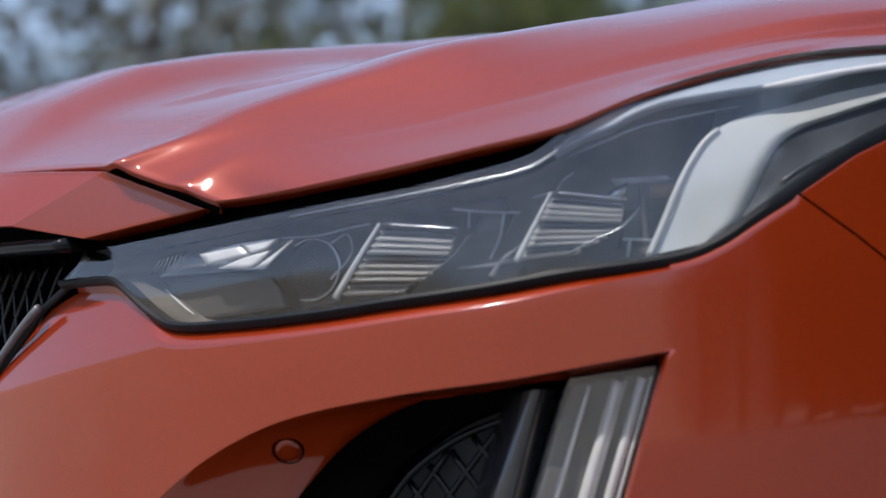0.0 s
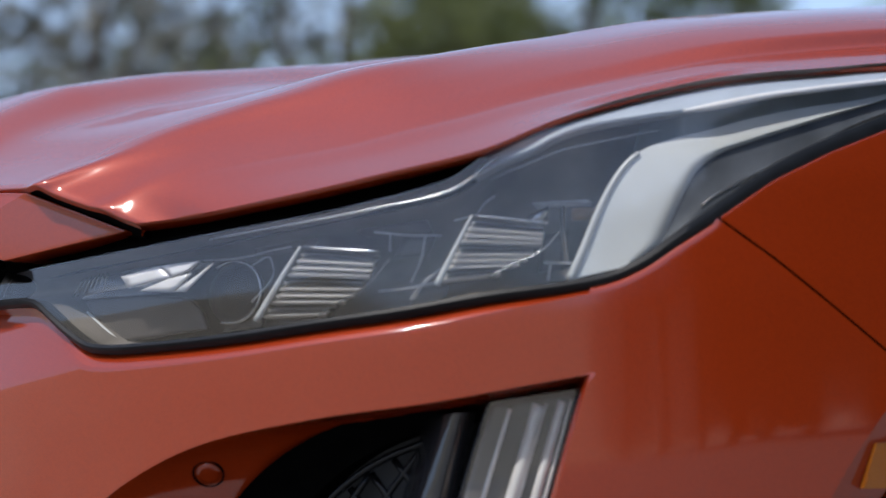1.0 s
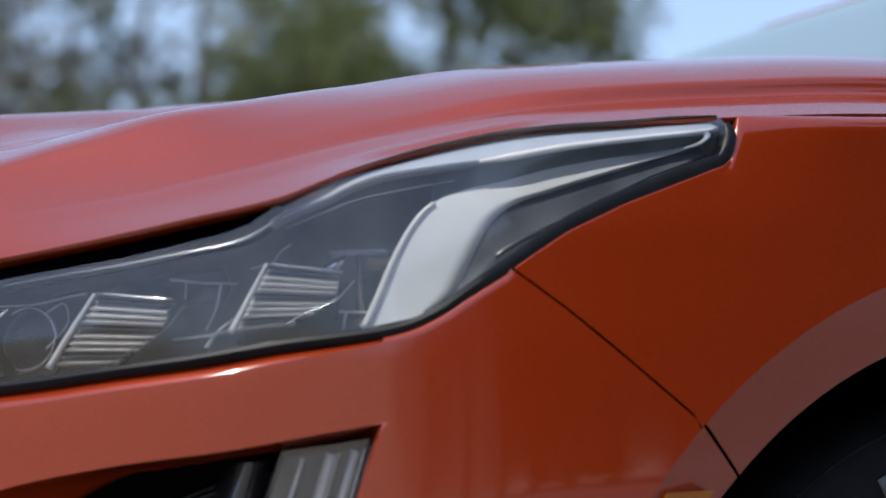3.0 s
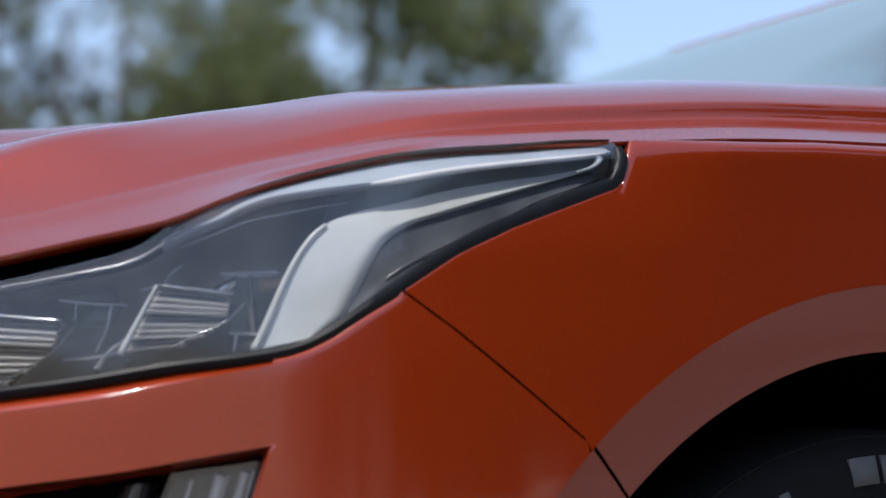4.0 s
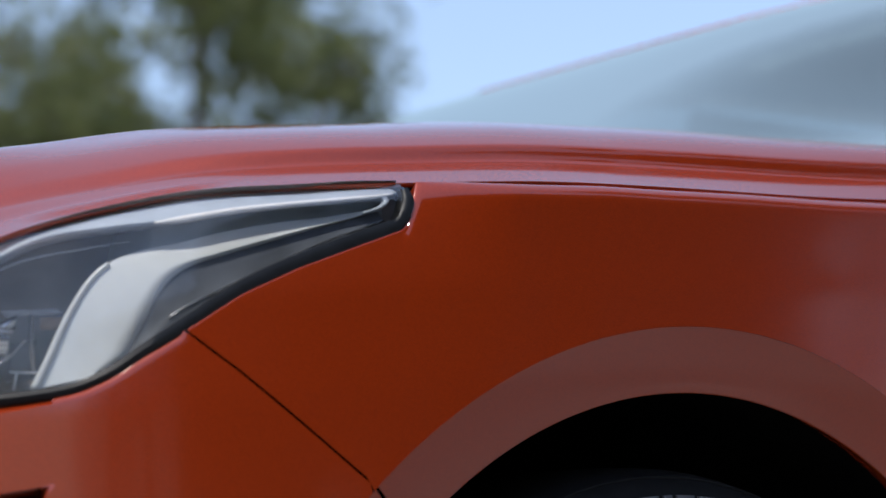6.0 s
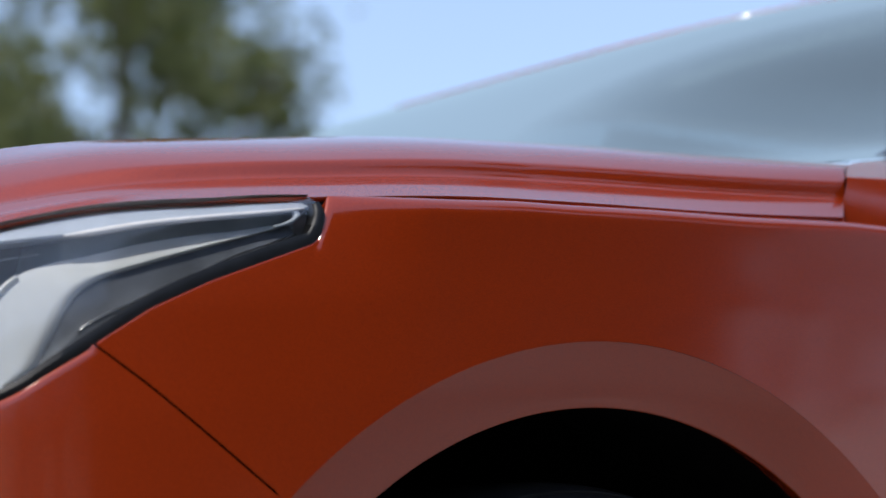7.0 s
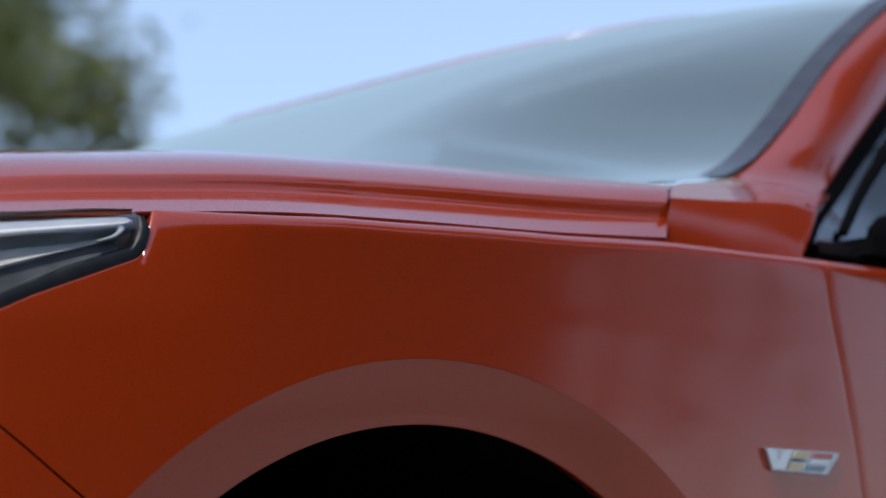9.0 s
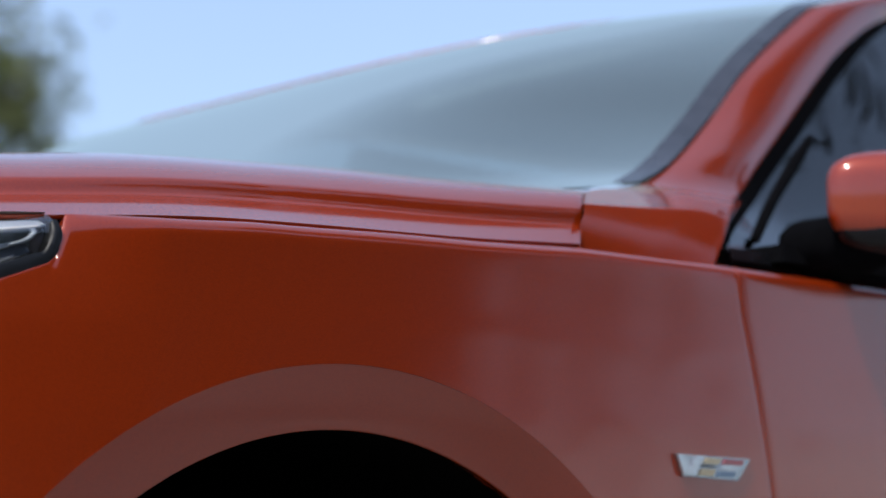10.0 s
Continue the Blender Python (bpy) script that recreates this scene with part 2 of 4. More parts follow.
def quad_sz(a, b, c, d, nu, nv):
    """A grid of (s, z) between corners a, b (bottom left, right) and c, d (top left, right)."""
    a, b, c, d = (np.array(q, float) for q in (a, b, c, d))
    u, v = np.linspace(0, 1, nu)[:, None, None], np.linspace(0, 1, nv)[None, :, None]
    return (1 - u) * (1 - v) * a + u * (1 - v) * b + (1 - u) * v * c + u * v * d


def mirror_y(p):
    q = np.array(p, float)
    q[..., 1] = CAR_W - q[..., 1]
    return q


# ---- ground and distance ----
def build_ground():
    bm = bmesh.new()
    bmesh.ops.create_grid(bm, x_segments=60, y_segments=60, size=400)
    g = part("ground", bm, material("pale_dry_concrete", (0.25, 0.243, 0.228), rough=0.85, noise_scale=3, spread=0.25, bump=0.5, bump_scale=120), smooth=False)
    tagged(g, "pale grey dry concrete lot reaching to the horizon", "ground", kind="structure")


build_ground()

# ---- the car ----
car = new("car")
tagged(car, "orange metallic sedan with black trim, parked on pale concrete", "car")

LAMP_BOTTOM = [(-1.0414, .6945), (-1.0030, .6947), (-.9711, .6928), (-.9499, .6822), (-.9229, .6665), (-.8984, .6567), (-.8427, .6557), (-.7701, .6598), (-.7059, .6668), (-.6466, .6738), (-.5897, .6828), (-.5339, .6898), (-.5048, .6958), (-.4810, .7067), (-.4619, .7196), (-.4321, .7385)]
LAMP_LOW_REAR = [(-.4321, .7385), (-.3941, .7641), (-.3522, .7847), (-.2848, .8119), (-.2700, .8178), (-.2640, .8270), (-.2560, .8474)]
LAMP_TOP = [(-1.0053, .7194), (-.9163, .7247), (-.8486, .7300), (-.7690, .7382), (-.7076, .7454), (-.6474, .7545), (-.6167, .7614), (-.5990, .7711), (-.5855, .7826), (-.5484, .7979), (-.5090, .8113), (-.4695, .8220), (-.4296, .8308), (-.3883, .8366), (-.3445, .8414), (-.3013, .8473), (-.2659, .8502)]
HOOD_LINE = [(-.2622, .8502), (-.2002, .8586), (-.1486, .8624), (-.0943, .8672), (-.0379, .8700), (.0528, .8759), (.1498, .8808), (.2714, .8897), (.3682, .8925), (.4654, .8954)]
SEAM = [(-.4321, .7385), (-.3948, .7128), (-.3550, .6829), (-.3133, .6510), (-.2918, .6350), (-.2622, .6060)]
APERTURE = [(-.96, .40), (-.8351, .4950), (-.7951, .5370), (-.7599, .5690), (-.7227, .5900), (-.6772, .6050), (-.6393, .6110), (-.5938, .6170), (-.5266, .6275)]
DOOR_SEAM = np.array([(.24, .560), (.50, .545), (.6822, .5213), (.7131, .5160), (.7439, .5090), (.7852, .4998), (.8238, .4901), (.8524, .4832), (.8737, .4810), (.91, .4805)])
ARCH_R, FLARE_R, HUB, ARCH_X = 0.372, 0.420, 0.345, 0.007


def flare_skin(angle, r, deep=0.0):
    """The wheel arch's turned lip: leans in from the flare's edge to the opening."""
    k = np.clip((FLARE_R - r) / (FLARE_R - ARCH_R), 0, 1)
    return skin(ARCH_X + r * np.sin(angle), HUB + r * np.cos(angle), deep + 0.016 * k)


def proud(s, z, top):
    """How far a side panel stands out from the leaning skin: nearly upright, with a tight roll at its top edge."""
    lean = np.interp(z - np.interp(s, SHOULDER[:, 0], SHOULDER[:, 1]), _lz, _lv)
    flat = .0035 * (1 - np.exp(-lean / .0035))
    k = np.clip((top - z) / .014, 0, 1)
    return (lean - flat) * np.sqrt(1 - (1 - k) ** 2) * (z > .70) * np.clip((s + .262) / .08, 0, 1)


def build_fender():
    # main panel: above the flare's edge, from the lamp to the door
    cols = np.unique(np.r_[np.linspace(-.432, -.2548, 30), np.linspace(-.2546, .30, 70), np.linspace(.30, .5125, 30), np.linspace(.36, .412, 20), [.4125]])
    cols = cols[(cols < -.2650) | (cols > -.2547)]
    low_rear = poly(LAMP_LOW_REAR, 200)
    hood = poly([(-.2546, .8552), (-.225, .8575)] + HOOD_LINE[1:] + [(.5127, .8960)], 400)
    tops = np.where(cols < -.2547, np.interp(cols, low_rear[:, 0], low_rear[:, 1]), np.interp(cols, hood[:, 0], hood[:, 1]) + .0004)
    seam = poly(SEAM + [(-.1998, .5450)], 200)
    flare = HUB + np.sqrt(np.maximum(FLARE_R**2 - (cols - ARCH_X) ** 2, 0))
    lows = np.where(cols < -.30, np.interp(cols, seam[:, 0], seam[:, 1]), flare)
    v = np.r_[np.linspace(0, .90, 36), 1 - .1 * np.linspace(.9, 0, 14) ** 2]
    sheets = []
    for pick, low in ((cols < .4126, lows), (cols > .4124, 0 * cols + .24)):
        s, t, lo = cols[pick], tops[pick], np.minimum(low, tops - .0005)[pick]
        z = lo[:, None] + (t - lo)[:, None] * v[None]
        ss = s[:, None] + 0 * z
        if s[0] > 0:      # the rear edge slants along the door's seam
            ss = ss + (np.interp(z, DOOR_SEAM[:, 0], DOOR_SEAM[:, 1]) - .0012 - .5125) * (ss - .4125) / .10
        sheets.append(rolled(skin(ss, z, -proud(s[:, None], z, t[:, None])), "t" if s[0] < 0 else "tr", r=.0012, deep=.02))
    p, behind = sheets
    band = np.linspace(math.radians(-45.9), math.radians(112), 120)
    rr = np.linspace(FLARE_R, ARCH_R, 8)
    q = flare_skin(band[:, None], rr[None])
    q = rolled(q, "t", r=.002, deep=.018, towards=(0, .9, .55))
    fender = part("front_fender", bm_grids([p, behind, q], weld=False), PAINT, car, "glossy orange front fender with flared wheel arch", sharp=32)
    return fender


def build_bumper():
    lamp = spline(LAMP_BOTTOM, 120)
    lamp[:, 1] -= np.interp(lamp[:, 0], [-1.03, -.985, -.90, -.62, -.53], [.0045, .0085, .0110, .0095, .0045])
    # upper strip down to the air slot, from the grille to the slot's outer corner
    top = lamp[lamp[:, 0] <= -.521]
    top = np.vstack([[(-1.1873, .5850), (-1.1552, .6119), (-1.1105, .6446), (-1.0695, .6789)], top[1:], [(-.521, np.interp(-.521, lamp[:, 0], lamp[:, 1]))]])
    slot = spline([(-1.34, .40), (-1.15, .42), (-1.0000, .4620), (-.9047, .5360), (-.8495, .5680), (-.7919, .5900), (-.7056, .6060), (-.6269, .6160), (-.5525, .6290), (-.5214, .6345)], 100)
    top = poly(top, 100)
    left = poly([slot[0], (-1.26, .50), top[0]], 40)
    right = poly([slot[-1], top[-1]], 40)
    a = coons(slot, top, left, right)
    zr = np.interp(a[..., 0], [-1.3, -1.15, -.903, -.84], [.58, .612, .648, .70])
    fold = np.clip(a[..., 1] - zr, 0, 1) * np.clip((-.86 - a[..., 0]) / .06, 0, 1)
    pa = skin(a[..., 0], a[..., 1], fold * .25)
    # outer part, beside the lamp, down to the arch
    tl = lamp[lamp[:, 0] > -.521]
    tl = poly(np.vstack([[top[-1]], tl[1:]]), 50)
    seam = poly(SEAM, 60)
    seam = seam - [.0014, .0010]
    tl[-1] = seam[0]
    mid = (-.3001, .6400)
    k = int(np.argmin(abs(seam[:, 0] - mid[0])))
    b1_bottom = poly([slot[-1], (-.4204, .6300), seam[k]], 50)
    b1 = coons(b1_bottom, tl, right, poly(seam[:k + 1][::-1], 40))
    arch = [(ARCH_X + FLARE_R * math.sin(t), HUB + FLARE_R * math.cos(t)) for t in np.radians(np.linspace(-46.5, -100, 20))]
    rest_right = poly(np.vstack([[(-.40, .27)], arch[::-1], seam[k + 1:][::-1][:1] * 0 + seam[k]]), 50)
    rest_left = poly([(-.62, .27), (-.585, .40), (-.5493, .5390), slot[-1]], 50)
    b2 = coons(poly([rest_left[0], rest_right[0]], 50), b1_bottom, rest_left, rest_right)
    grids = [pa, skin(b1[..., 0], b1[..., 1]), skin(b2[..., 0], b2[..., 1])]
    # sloping recess between the bumper's upper edge and the lamp
    rim = spline(LAMP_BOTTOM, 300)
    here = (a[:, -1, 0] > -1.035) & (a[:, -1, 0] < -.515)
    edge, es = pa[here, -1], a[here, -1, 0]
    seat = skin(es, np.interp(es, rim[:, 0], rim[:, 1]) + .001, .011)
    recess = np.stack([edge * (1 - k) + seat * k + np.array([-.2, -.5, .8]) * .0012 * math.sin(math.pi * k) for k in np.r_[0, .04, .12, np.linspace(.25, 1, 6)]], 1)
    grids[0] = rolled(grids[0], "l", r=.008, deep=.03)
    grids[1] = rolled(grids[1], "t", r=.006, deep=.02)
    # lip of the slot: turns in towards the opening
    n = 90
    edge = spline(np.vstack([slot[14::6], slot[-1:]]), n)
    inner = spline(APERTURE, n)
    ks = np.array([0, .04, .12, .35, .7, 1.0])
    ds = np.array([0, .0015, .006, .016, .030, .042])
    lip = np.stack([skin(*(edge + (inner - edge) * k).T, d) for k, d in zip(ks, ds)], 1)
    side = poly([slot[-1], (-.5493, .5390), (-.585, .40)], 40)
    lip2 = np.stack([skin(side[:, 0] - x, side[:, 1] - .004 * (x > .004), d) for x, d in ((0, 0), (.001, .002), (.003, .012), (.005, .042))], 1)
    band = np.linspace(math.radians(-100), math.radians(-46.3), 40)
    q = rolled(flare_skin(band[:, None], np.linspace(FLARE_R, ARCH_R, 8)[None]), "t", r=.002, deep=.018, towards=(0, .9, .55))
    bumper = part("front_bumper", bm_grids(grids + [lip, lip2, recess]), PAINT, car, "glossy orange front bumper with a deep air slot", sharp=38)
    part("arch_lip", bm_grids([q]), PAINT, bumper, sharp=35)
    return bumper


build_fender()
bumper = build_bumper()

# bonnet: curves from its outer edge over the ridge to the middle
HOOD_EDGE = [(-0.7370, 0.3278, 0.7471), (-0.7167, 0.3055, 0.7494), (-0.6991, 0.2638, 0.7522), (-0.6536, 0.2026, 0.7622), (-0.6134, 0.1608, 0.7725), (-0.5817, 0.1334, 0.7805), (-0.5613, 0.1227, 0.7872), (-0.5247, 0.1140, 0.8037), (-0.4871, 0.1040, 0.8173), (-0.4097, 0.0828, 0.8371), (-0.3299, 0.0624, 0.8478), (-0.2544, 0.0440, 0.8556), (-0.1445, 0.0284, 0.8662), (-0.0374, 0.0230, 0.8730), (0.1498, 0.0249, 0.8838), (0.2930, 0.0323, 0.8960)]
HOOD_RIDGE = [(-0.7882, 0.4033, 0.7787), (-0.7443, 0.3913, 0.7995), (-0.7005, 0.3724, 0.8208), (-0.6512, 0.3520, 0.8391), (-0.6121, 0.3226, 0.8514), (-0.5823, 0.3000, 0.8635), (-0.5600, 0.2860, 0.8705), (-.525, .277, .879), (-.465, .271, .8915), (-.397, .266, .9025), (-.290, .195, .918), (-.194, .195, .930), (-.064, .190, .946), (.123, .185, .962), (.30, .18, .972), (.42, .17, .978)]
HOOD_MIDDLE = [(-.875, .94, .806), (-.855, .94, .832), (-.81, .94, .872), (-.74, .94, .908), (-.60, .94, .940), (-.45, .94, .962), (-.25, .94, .976), (.0, .94, .985), (.25, .94, .992), (.33, .94, .990)]


def build_hood():
    n = 150
    e, k, m = spline(HOOD_EDGE, n), spline(HOOD_RIDGE, n), spline(HOOD_MIDDLE, n)
    u = np.linspace(0, 1, n)
    rear = np.clip((u - .14) / .38, 0, 1)[:, None]
    rear = rear * rear * (3 - 2 * rear)
    up = np.array([0, 0, 1.0])
    wide = 27
    long = np.vstack([e[0] + (e[0] - e[wide:0:-1]), e, e[-1] + (e[-1] - e[-2:-wide - 2:-1])])
    kern = np.hanning(2 * wide + 3)[1:-1]
    es = np.stack([np.convolve(long[:, c], kern / kern.sum(), mode="valid") for c in range(3)], 1)
    ease = np.clip((u - .16) / .18, 0, 1)[:, None]
    es = e + (es - e) * ease * ease * (3 - 2 * ease)
    d = k - es
    inn = np.array([0, 1.0, 0])
    # front: one broad leaning flank; rear: a long shallow ledge, a short upright step, then a slow roll over the ridge
    tall = np.interp(e[:, 0], [-.60, -.45, -.25, .0, .18, .30], [.95, .90, .92, 1.05, 1.14, 1.16])[:, None]
    reach = np.interp(u, [0, .7, 1], [1, 1, .5])[:, None]
    hold = np.clip((u[:, None] - .04) / .14, 0, 1)
    fa1 = es + d * .30 - up * .010 * hold
    fa2 = es + d * .52 - up * .014 * hold
    fa3 = es + d * .72 - up * .012 * hold
    fa4 = es + d * .88 - up * .006 * hold
    lag = np.interp(u, [.34, .8, 1], [.35, .5, 1.2])[:, None] * np.array([1.0, 0, 0])

    def step(inwards, rise):
        w = inwards * reach
        return e + (inn + lag) * w + up * (rise * tall * (1 + w / 1.75) + w * .19)
    ra1, rb, ra2, ra3, ra4 = step(.0275, .0080), step(.0490, .0142), step(.0550, .0165), step(.0604, .0285), step(.1150, .0420)
    fb = fa1 * .25 + fa2 * .75
    a1, ab, a2, a3, a4 = (f * (1 - rear) + r * rear for f, r in ((fa1, ra1), (fb, rb), (fa2, ra2), (fa3, ra3), (fa4, ra4)))
    k = k * (1 - rear) + step(.220, .0465) * rear
    w = m - k
    k2 = k + w * .06 + up * .0015
    at = u * (n - 1)

    def lift(z):
        return up * (np.interp(at, [0, 3, 10, 20, 30, 40, 50, 75], z) / 1000)[:, None]
    # a shallow valley runs along inside the ridge, then the broad dome swells up
    b1 = k + w * .28 + lift([5, 4, 4, -2, -10, -16, -17, -12])
    b2 = k + w * .38 + lift([6, 6, 8, 4, -4, -11, -13, -10])
    b3 = k + w * .50 + lift([7, 11, 22, 23, 14, 7, 2, 2])
    b4 = k + w * .75 + lift([7, 9, 14, 14, 11, 7, 4, 3])
    rows = [e, a1, ab, a2, a3, a4, k, k2, b1, b2, b3, b4, m]
    nodes = np.stack(rows, 1)
    t = np.r_[np.linspace(0, .24, 90), np.linspace(.24, 1, 91)[1:]]
    half = np.stack([spline(nodes[i], t) for i in range(n)])
    # two short creases run back from the front corner and die out
    across, along = np.arange(half.shape[1])[None], np.arange(n)[:, None]
    rise = .0030 * np.exp(-((across - 19 - 2.2 * along) / 6.5) ** 2) * np.clip(1 - along / 12, 0, 1)
    rise = rise + .0038 * np.exp(-((across - 56 - .6 * along) / 6.0) ** 2) * np.clip(1 - along / 14, 0, 1)
    half = half + rise[..., None] * np.array([-.55, -.65, .52])
    full = np.concatenate([half, mirror_y(half[:, ::-1])[:, 1:]], 1)
    full = rolled(full, "bt", r=.003, deep=.020, towards=(-.2, .94, .4), ways={"b": (.3, .95, -.10), "t": (.3, -.95, -.10)})
    full = rolled(full, "lr", r=.0015, deep=.004, towards=(-.2, .94, .4), ways={"l": (.75, .3, -.6), "r": (-.2, 0, -1)})
    # near-black strip under the front edge stands in for the gap's shade
    lip = half[0] + np.array([.003, .003, -.003])
    part("gap_filler", bm_grids([np.stack([lip, lip + np.array([.025, .045, -.010])], 1)]), SEAL, car)
    hood = part("hood", bm_grids([full]), PAINT, car, "orange bonnet with raised ridge and power dome", sharp=50)
    return hood


build_hood()

# added black block inside the nose keeps its gaps dark
plug = [(-.60, .30), (-.705, .350), (-.770, .405), (-.812, .55), (-.835, .94)]
plug = plug + [(x, CAR_W - y) for x, y in plug[-2::-1]]
part("nose_core", bm_slab(np.array([[(x, y, .757), (-.40, min(max(y, .35), 1.53), .757)] for x, y in plug]), np.array([[(x, y, .742), (-.40, min(max(y, .35), 1.53), .742)] for x, y in plug])), SEAL, car, smooth=False)
part("engine_bay", bm_grids([np.array([[(-.70, .42, .72), (-.70, 1.46, .72)], [(-.50, .22, .745), (-.5, 1.66, .745)], [(.1, .12, .80), (.1, 1.76, .80)], [(.5, .12, .85), (.5, 1.76, .85)]], float)]), LINER, car)

# ---- head lamp ----
SHELF = material("pale_silver_plastic", (0.40, 0.45, 0.51), rough=0.3, metal=0.0, noise_scale=30, spread=0.08)
DOME = material("smoked_grey_plastic", (0.085, 0.080, 0.078), rough=0.35, noise_scale=25, spread=0.2)
BEZEL = material("smoky_blue_bezel", (0.105, 0.118, 0.142), rough=0.5, noise_scale=25, spread=0.35, spec=0.2)
EDGE = material("slate_edge_seal", (0.011, 0.012, 0.014), rough=0.4, noise_scale=60, spread=0.2, spec=0.2)
BRACKET = material("dull_silver_plastic", (0.40, 0.41, 0.43), rough=0.4, noise_scale=60, spread=0.2)


def build_headlight():
    lamp = new("headlight")
    lamp.parent = car
    tagged(lamp, "clear slim head lamp with white light guide and ribbed reflectors")
    n = 140
    top = spline(LAMP_TOP, n)
    top[:, 1] += np.interp(top[:, 0], [-.70, -.58], [0, .0065])
    low = spline(LAMP_BOTTOM[:-1] + LAMP_LOW_REAR[:-1], n)
    low[:, 1] += .001
    left = poly([low[0], top[0]], 24)
    right = poly([low[-1], (-.2604, .8419), top[-1]], 24)
    sz = coons(low, top, left, right)
    drop = top[:, None, 1] - sz[..., 1]
    bend = np.interp(sz[..., 0], [-.595, -.50, -.30, -.265], [.0, .017, .017, .008]) * np.clip(1 - drop / .013, 0, 1) ** 1.3
    cover = part("lamp_cover", bm_grids([skin(sz[..., 0], sz[..., 1], .0015 + bend)]), LENS, lamp, "clear polycarbonate cover")
    cover.visible_shadow = False
    # black seal round the lower and rear edge
    wid = np.interp(np.linspace(0, 1, n), [0, .1, .5, .68, .76, .95, 1], [.004, .004, .005, .006, .0085, .0095, .009])
    inner = low.copy()
    d = np.gradient(low, axis=0)
    nrm = np.stack([-d[:, 1], d[:, 0]], 1)
    nrm /= np.linalg.norm(nrm, axis=1)[:, None]
    inner += nrm * wid[:, None]
    out = low - nrm * .0025
    prof = [(out, .010), (out, .004), (low, .0005), (inner * .5 + low * .5, -.0008), (inner, .0008), (inner, .012)]
    part("lower_seal", bm_grids([np.stack([skin(c[:, 0], c[:, 1], dp) for c, dp in prof], 1)]), EDGE, lamp, "dark rubber edge seal", sharp=40)
    tail = spline([(-.2725, .8190), (-.2660, .8265), (-.2610, .8400), (-.2640, .8505)], 28)
    tin = spline([(-.2842, .8195), (-.2760, .8255), (-.2700, .8366), (-.2680, .8480)], 28)
    part("tail_cap", bm_grids([np.stack([skin(tail[:, 0] + .002, tail[:, 1], .008), skin(tail[:, 0], tail[:, 1], -.0004), skin(tin[:, 0], tin[:, 1], .0004), skin(tin[:, 0], tin[:, 1], .012)], 1)]), EDGE, lamp, "dark grey end cap")
    curl = spline([(-.2985, .8290), (-.2860, .8335), (-.2800, .8385), (-.2800, .8425)], 20)
    part("chrome_curl", bm_tube(skin(curl[:, 0], curl[:, 1], .008), np.linspace(.0016, .0035, 20), 8, flat=.6), SHELF, lamp)
    # housing behind, dished
    u = np.linspace(0, 1, n)
    deep_max = np.interp(u, [0, .12, .3, .6, .8, 1], [.03, .06, .085, .07, .05, .02])
    vv = np.linspace(0, 1, 24)
    bowl = deep_max[:, None] * np.sin(np.pi * np.clip(vv, .0, 1))[None] ** .55 + .006
    part("housing", bm_grids([skin(sz[..., 0], sz[..., 1], bowl)]), HOUSING, lamp, "smoky grey inner housing")
    # bright rim just under the cover's upper edge
    line = spline(LAMP_TOP, 160)
    rim = line[44:92] - [0, .004]
    part("upper_rim", bm_tube(skin(rim[:, 0], rim[:, 1], .004), .0008, 8), SATIN, lamp)
    # upper shelf with its chrome blade
    blade = spline([(-.5980, .7690), (-.5780, .7790), (-.5579, .7868), (-.5464, .7931), (-.5308, .7995), (-.5151, .8037), (-.4755, .8104), (-.4391, .8159), (-.3932, .8255), (-.3500, .8328), (-.3056, .8398), (-.2700, .8462)], 90)
    roof = spline(LAMP_TOP[7:], 90) + [0, .0045]
    roof[-1] -= [.004, .001]
    shelf = np.stack([skin(roof[:, 0], roof[:, 1] - .001, .0230), skin(roof[:, 0] * .6 + blade[:, 0] * .4, roof[:, 1] * .6 + blade[:, 1] * .4, .0140), skin(blade[:, 0], blade[:, 1], .0055), skin(blade[:, 0], blade[:, 1] - .002, .0070), skin(blade[:, 0], blade[:, 1] - .003, .022)], 1)
    part("upper_shelf", bm_grids([shelf]), SHELF, lamp, "pale silver upper reflector shelf", sharp=35)
    crease = spline([(-.5883, .7663), (-.5726, .7728), (-.5617, .7771), (-.5491, .7825), (-.5333, .7876), (-.5096, .7924), (-.4897, .7965), (-.4696, .8000)], 40)
    part("crease_line", bm_tube(skin(crease[:, 0], crease[:, 1], .014), np.interp(np.linspace(0, 1, 40), [0, .25, 1], [.0003, .0007, .0003]), 6), SATIN, lamp)
    bl = blade[40:89]
    part("chrome_blade", bm_tube(skin(bl[:, 0], bl[:, 1] - .001, .0062), np.interp(np.linspace(0, 1, len(bl)), [0, .12, .8, 1], [.0010, .0026, .0018, .0010]), 8), SILVER, lamp, "bright silver blade")
    # white light guide: an upright leg that turns back into a long tapering blade
    upper = spline([(-.5346, .6985), (-.5259, .7176), (-.5145, .7445), (-.5028, .7660), (-.4921, .7791), (-.4789, .7880), (-.4586, .7952), (-.4338, .8011), (-.4001, .8105), (-.3569, .8200), (-.3215, .8262), (-.2850, .8345)], 90)
    lower = spline([(-.4900, .7075), (-.4720, .7215), (-.4653, .7339), (-.4593, .7455), (-.4499, .7632), (-.4407, .7752), (-.4261, .7848), (-.4009, .7937), (-.3664, .8053), (-.3310, .8170), (-.3038, .8256), (-.2835, .8330)], 90)
    w = np.linspace(0, 1, 14)
    g = upper[:, None] * (1 - w[None, :, None]) + lower[:, None] * w[None, :, None]
    dish = .017 - .007 * w + .004 * np.clip((w - .88) / .12, 0, 1)
    guide = skin(g[..., 0], g[..., 1], dish[None])
    back = skin(g[..., 0], g[..., 1], dish[None] + .012)
